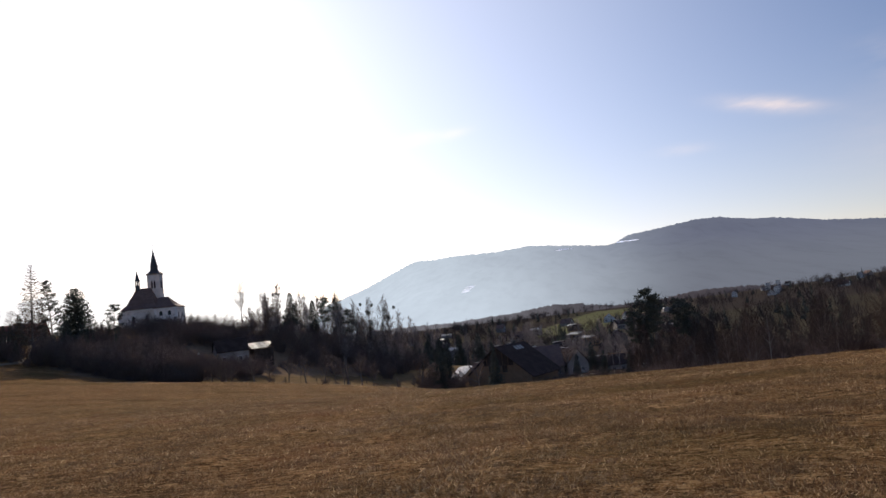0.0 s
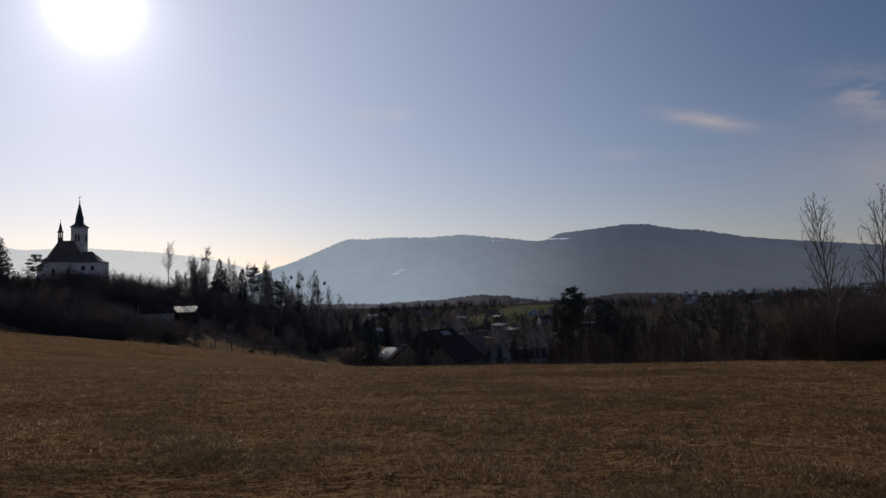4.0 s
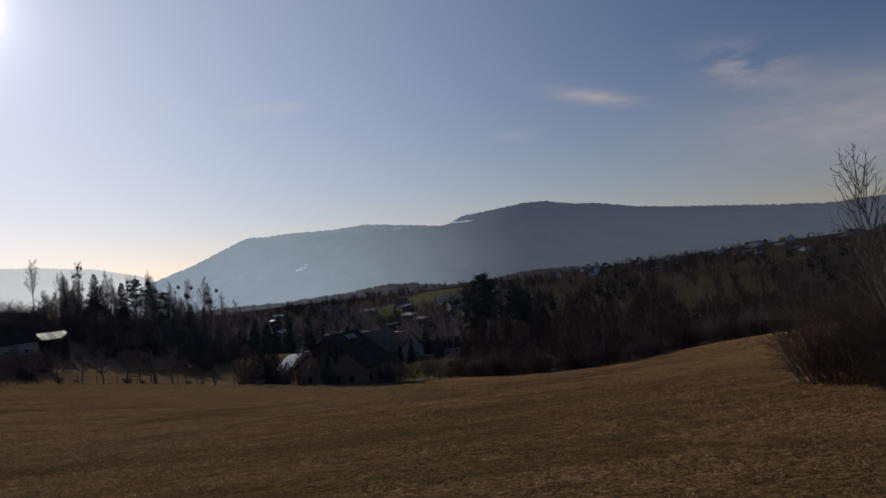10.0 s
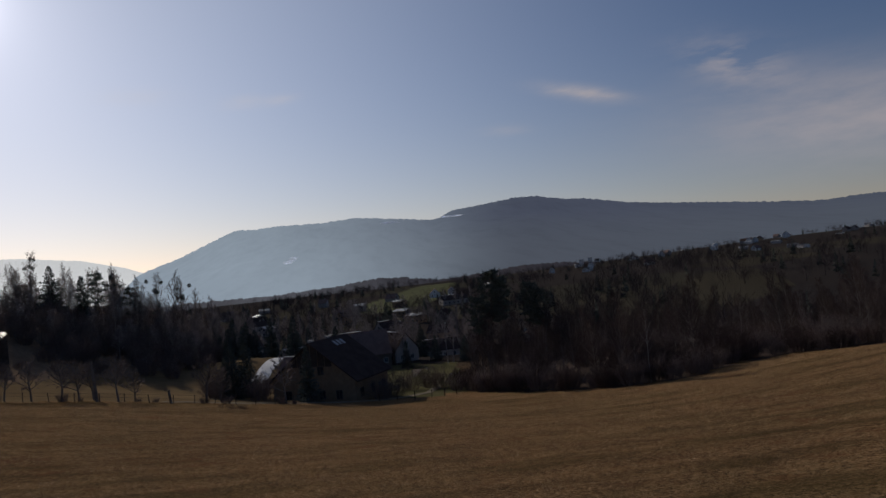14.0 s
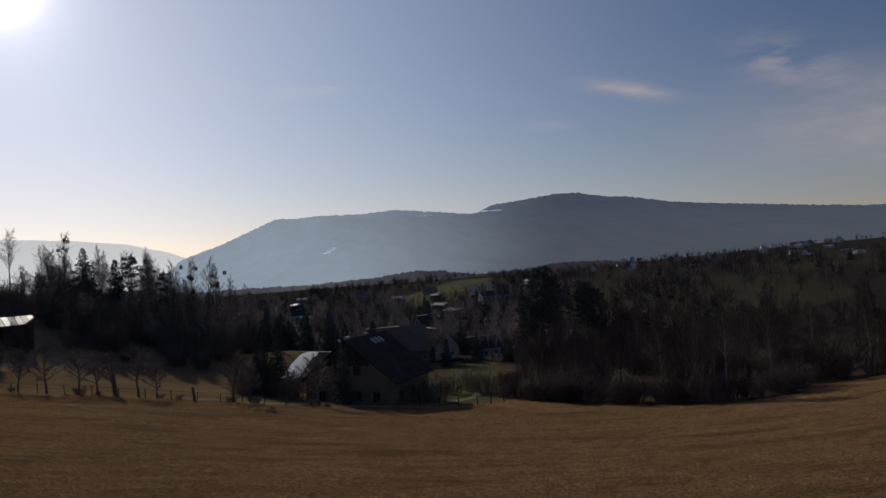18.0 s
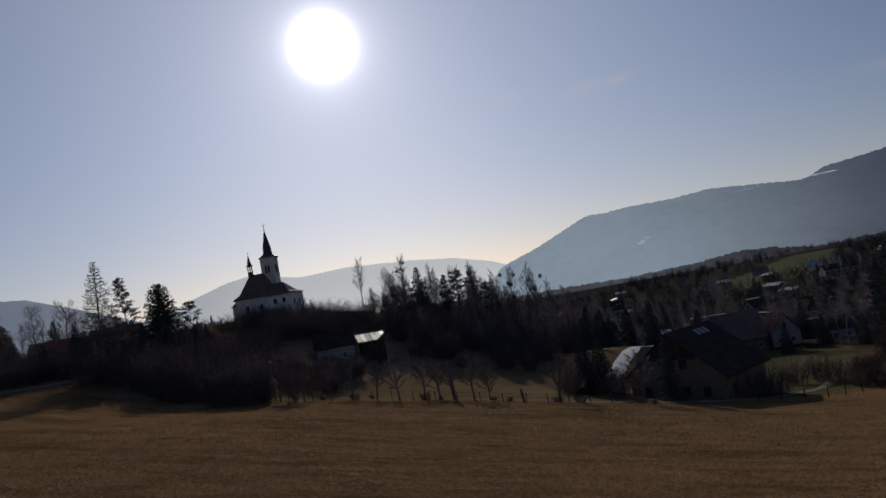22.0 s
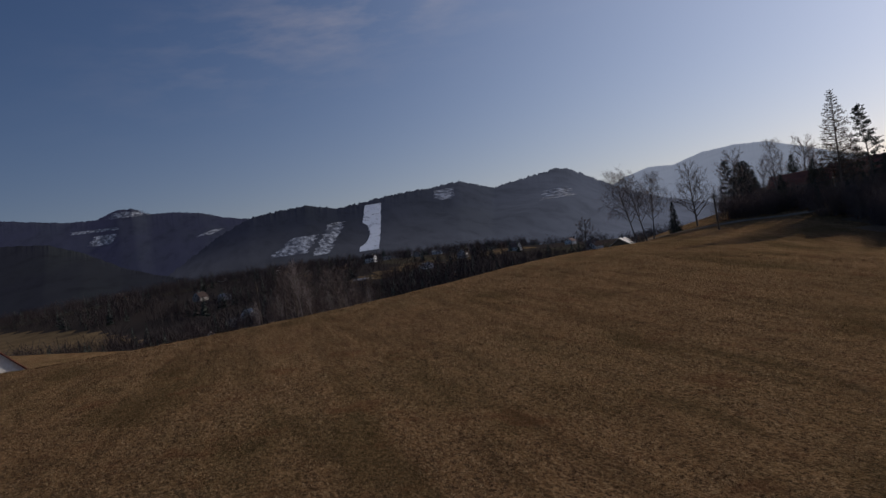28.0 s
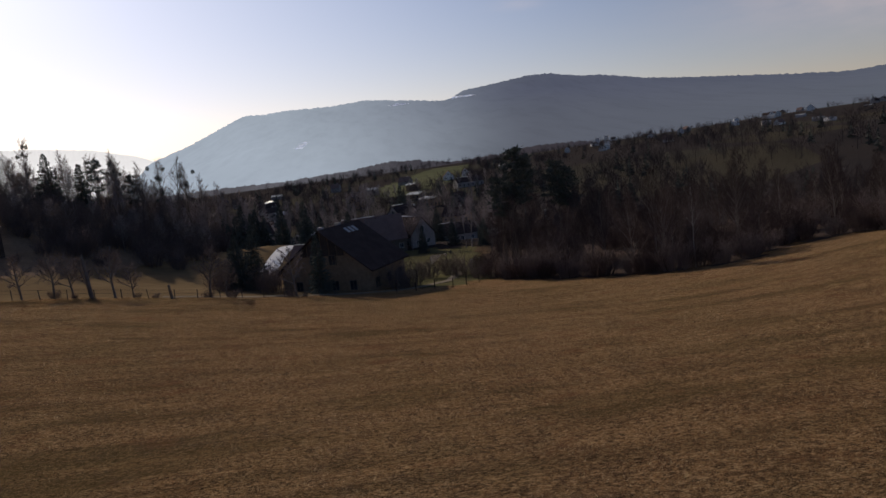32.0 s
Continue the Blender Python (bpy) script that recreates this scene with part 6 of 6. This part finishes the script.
plant(270, COPSE, [COPSE_A, COPSE_B, COPSE_C, COPSE_A, COPSE_B, COPSE_A, COPSE_C, COPSE_B, COPSE_A, COPSE_B] * 2 + [BIRCH_W], 3.0, 0.8, 1.12, random.Random(5))
plant(300, COPSE, [BUSH_R, BUSH_R, BUSH_R, BUSH_C], 2.0, 0.8, 1.5, random.Random(6))
rnd = random.Random(9)
for (ax, ay), (bx, by) in zip(COPSE[:11], COPSE[1:11]):
    n = int(math.dist((ax, ay), (bx, by)) / 2.6)
    for i in range(n):
        x, y = ax + (bx - ax) * i / n, ay + (by - ay) * i / n
        put(BUSH_R if i % 2 else BUSH_C, x + rnd.uniform(-1, 1), y + 1.5 + rnd.uniform(-0.5, 1.5), rnd.uniform(0.6, 1.1))
for x, y, s in ((28.5, 165.8, 1.36), (30.5, 165.4, 1.26), (26.4, 167.0, 1.05), (36.0, 164.0, 1.16), (37.8, 163.4, 1.08)):
    put(PINE_C, x, y, s)
for x, y, s in ((24.5, 160.0, 0.7), (27.0, 159.0, 0.75), (29.8, 160.5, 0.8), (32.5, 159.5, 0.75), (35.0, 158.5, 0.8), (38.0, 159.5, 0.8), (26.0, 163.0, 0.7), (33.5, 162.5, 0.8), (40.5, 161.0, 0.8), (23.5, 156.0, 0.55)):
    put(COPSE_A if int(x) % 2 else COPSE_C, x, y, s)
put(PINE_B, 118.0, 160.0, 0.9)


for i in range(230):
    az, d = rnd.uniform(-12, 12), 182 + 330 * rnd.random() ** 1.2
    x, y = d * math.sin(radians(az)), 43 + d * math.cos(radians(az))
    if (x + 15) ** 2 + (y - 200) ** 2 < 900 or (abs(az) < 4 and d < 190):
        continue
    put((WOOD_C, WOOD_B, SPRUCE_B, WOOD_A, ROUND, WOOD_C, WOOD_A, SPRUCE_A)[i % 8], x, y, rnd.uniform(0.6, 1.05))

# ---- far woods and hedgerows ----
def far_woods(name, label, count, mat, conif, seed):
    """Many small tree crowns over the valley floor, too many to count: slivers of twig, or tiers of dark boughs."""
    rnd = np.random.RandomState(seed)
    base = []
    for i in range(4):
        n = 78
        if conif:
            t = rnd.rand(n)
            a = rnd.uniform(0, 6.28, n)
            r = 2.3 * (1 - t) + 0.1
            p = np.stack([0 * t, 0 * t, 0.6 + 9.5 * t], -1)
            q = np.stack([r * np.cos(a), r * np.sin(a), 0.2 + 9.3 * t + 0.2 * (1 - t)], -1)
            wd = 0.5 * (1 - t) + 0.12
        else:
            p = rnd.normal(0, 1, (n, 3)) * [1.7, 1.7, 1.8] + [0, 0, 4.6]
            p[:, 2] = np.abs(p[:, 2])
            d = rnd.normal(0, 1, (n, 3)) * [0.5, 0.5, 0.3] + [0, 0, 0.9]
            q = p + d * rnd.uniform(1.0, 3.2, (n, 1))
            wd = rnd.uniform(0.035, 0.09, n)
            p[0], q[0], wd[0] = (0, 0, -1), (0, 0, 7), 0.2
        side = np.cross(q - p, rnd.normal(0, 1, (n, 3)))
        side *= (wd / (np.linalg.norm(side, axis=1) + 1e-6))[:, None]
        base.append(np.stack([p - side, p + side, q + side * 0.4, q - side * 0.4], 1).reshape(-1, 3))
    VV = []
    while len(VV) < count:
        left = rnd.rand() < 0.45
        az, d = (rnd.uniform(-114, -62), 300 + 1250 * rnd.rand() ** 1.4) if left else (rnd.uniform(-62, 62), 260 + 1900 * rnd.rand() ** 1.2)
        x, y = d * math.sin(math.radians(az)), 43 + d * math.cos(math.radians(az))
        keep = rough(x, y, 150.0) + 0.6 * rough(x, y, 45.0)
        open_land = any(within(x, y, z) for z in (GREEN, VALE, STRIP_A, STRIP_B))
        if -24 < az < 22 and d > 1150:
            continue
        if keep < (-0.3 if -14 < az < 16 else -0.75 if az < -68 else -0.1) or open_land or (-60 < x < 60 and y < 330):
            continue
        v = base[len(VV) % 4]
        s = rnd.uniform(0.75, 1.35)
        c, sn = math.cos(len(VV)), math.sin(len(VV))
        VV.append(np.stack([v[:, 0] * c - v[:, 1] * sn, v[:, 0] * sn + v[:, 1] * c, v[:, 2]], -1) * s + [x, y, gz(x, y)])
    V = np.concatenate(VV)
    tagged(new(name, mesh(name, V, np.arange(len(V)).reshape(-1, 4), mat)), label, "woods", kind="stuff")


far_woods("far_woods", "brown leafless woods scattered over the valley", 8500, TWIG_FAR, False, 14)
far_woods("far_conifers", "dark spruces scattered among the valley woods", 1300, SPRUCE, True, 15)

# ---- grass on the near field ----
def grass(name, label, spots, middle, size, per, seed):
    """Dry blades in tufts, each blade one bent sliver; further out a sliver stands for a small clump."""
    rnd = np.random.RandomState(seed)
    clump = rough(spots[:, 0], spots[:, 1], 0.45) + 0.8 * rough(spots[:, 0], spots[:, 1], 1.9)
    spots = spots[clump + rnd.normal(0, 0.35, len(spots)) > -0.4]
    n = len(spots)
    x0, y0 = np.repeat(spots[:, 0], per), np.repeat(spots[:, 1], per)
    N = n * per
    far = np.hypot(x0 - middle[0], y0 - middle[1])
    loose = 0.07 * (1 + far / 30)
    x, y = x0 + rnd.normal(0, 1, N) * loose, y0 + rnd.normal(0, 1, N) * loose
    z = height(x, y) + relief(x, y) - 0.015
    az, ln = rnd.uniform(0, 2 * np.pi, N), size * rnd.uniform(0.5, 1.5, N) * (1 + far / 60) * (0.9 + 0.4 * rough(x0, y0, 0.45))
    leanv = rnd.uniform(0.9, 1.52, N)
    wdt = rnd.uniform(0.0022, 0.0042, N) * (1 + far / 8)
    dx, dy = np.cos(az), np.sin(az)
    a = np.stack([x - dy * wdt, y + dx * wdt, z], -1)
    b = np.stack([x + dy * wdt, y - dx * wdt, z], -1)
    tx, ty, tz = x + dx * np.sin(leanv) * ln, y + dy * np.sin(leanv) * ln, z + np.cos(leanv) * ln + 0.01
    t = np.stack([tx, ty, tz], -1)
    V = np.stack([a, b, t], 1).reshape(-1, 3)
    F = np.arange(N * 3).reshape(-1, 3)
    tagged(new(name, mesh(name, V, F, BLADE)), label, "grass", kind="stuff")


def spread(cx, cy, r0, r1, n, az0, az1, seed):
    rnd = np.random.RandomState(seed)
    r = r0 * (r1 / r0) ** rnd.rand(n)
    az = np.radians(az0 + (az1 - az0) * rnd.rand(n))
    return np.stack([cx + r * np.sin(az), cy + r * np.cos(az)], -1)


grass("grass_near", "dry straw-coloured grass tufts", spread(0.4, 0.6, 2.2, 45, 150000, -48, 48, 1), (0.4, 0.6), 0.055, 7, 1)
grass("grass_slope", "dry grass tufts along the slope", spread(1.3, 8.0, 3.0, 45, 40000, -40, 48, 2), (1.3, 8.0), 0.065, 6, 2)
grass("grass_lower", "short dry grass of the lower field", spread(1.8, 43.0, 8.0, 85, 120000, -118, 46, 3), (1.8, 43.0), 0.08, 5, 3)
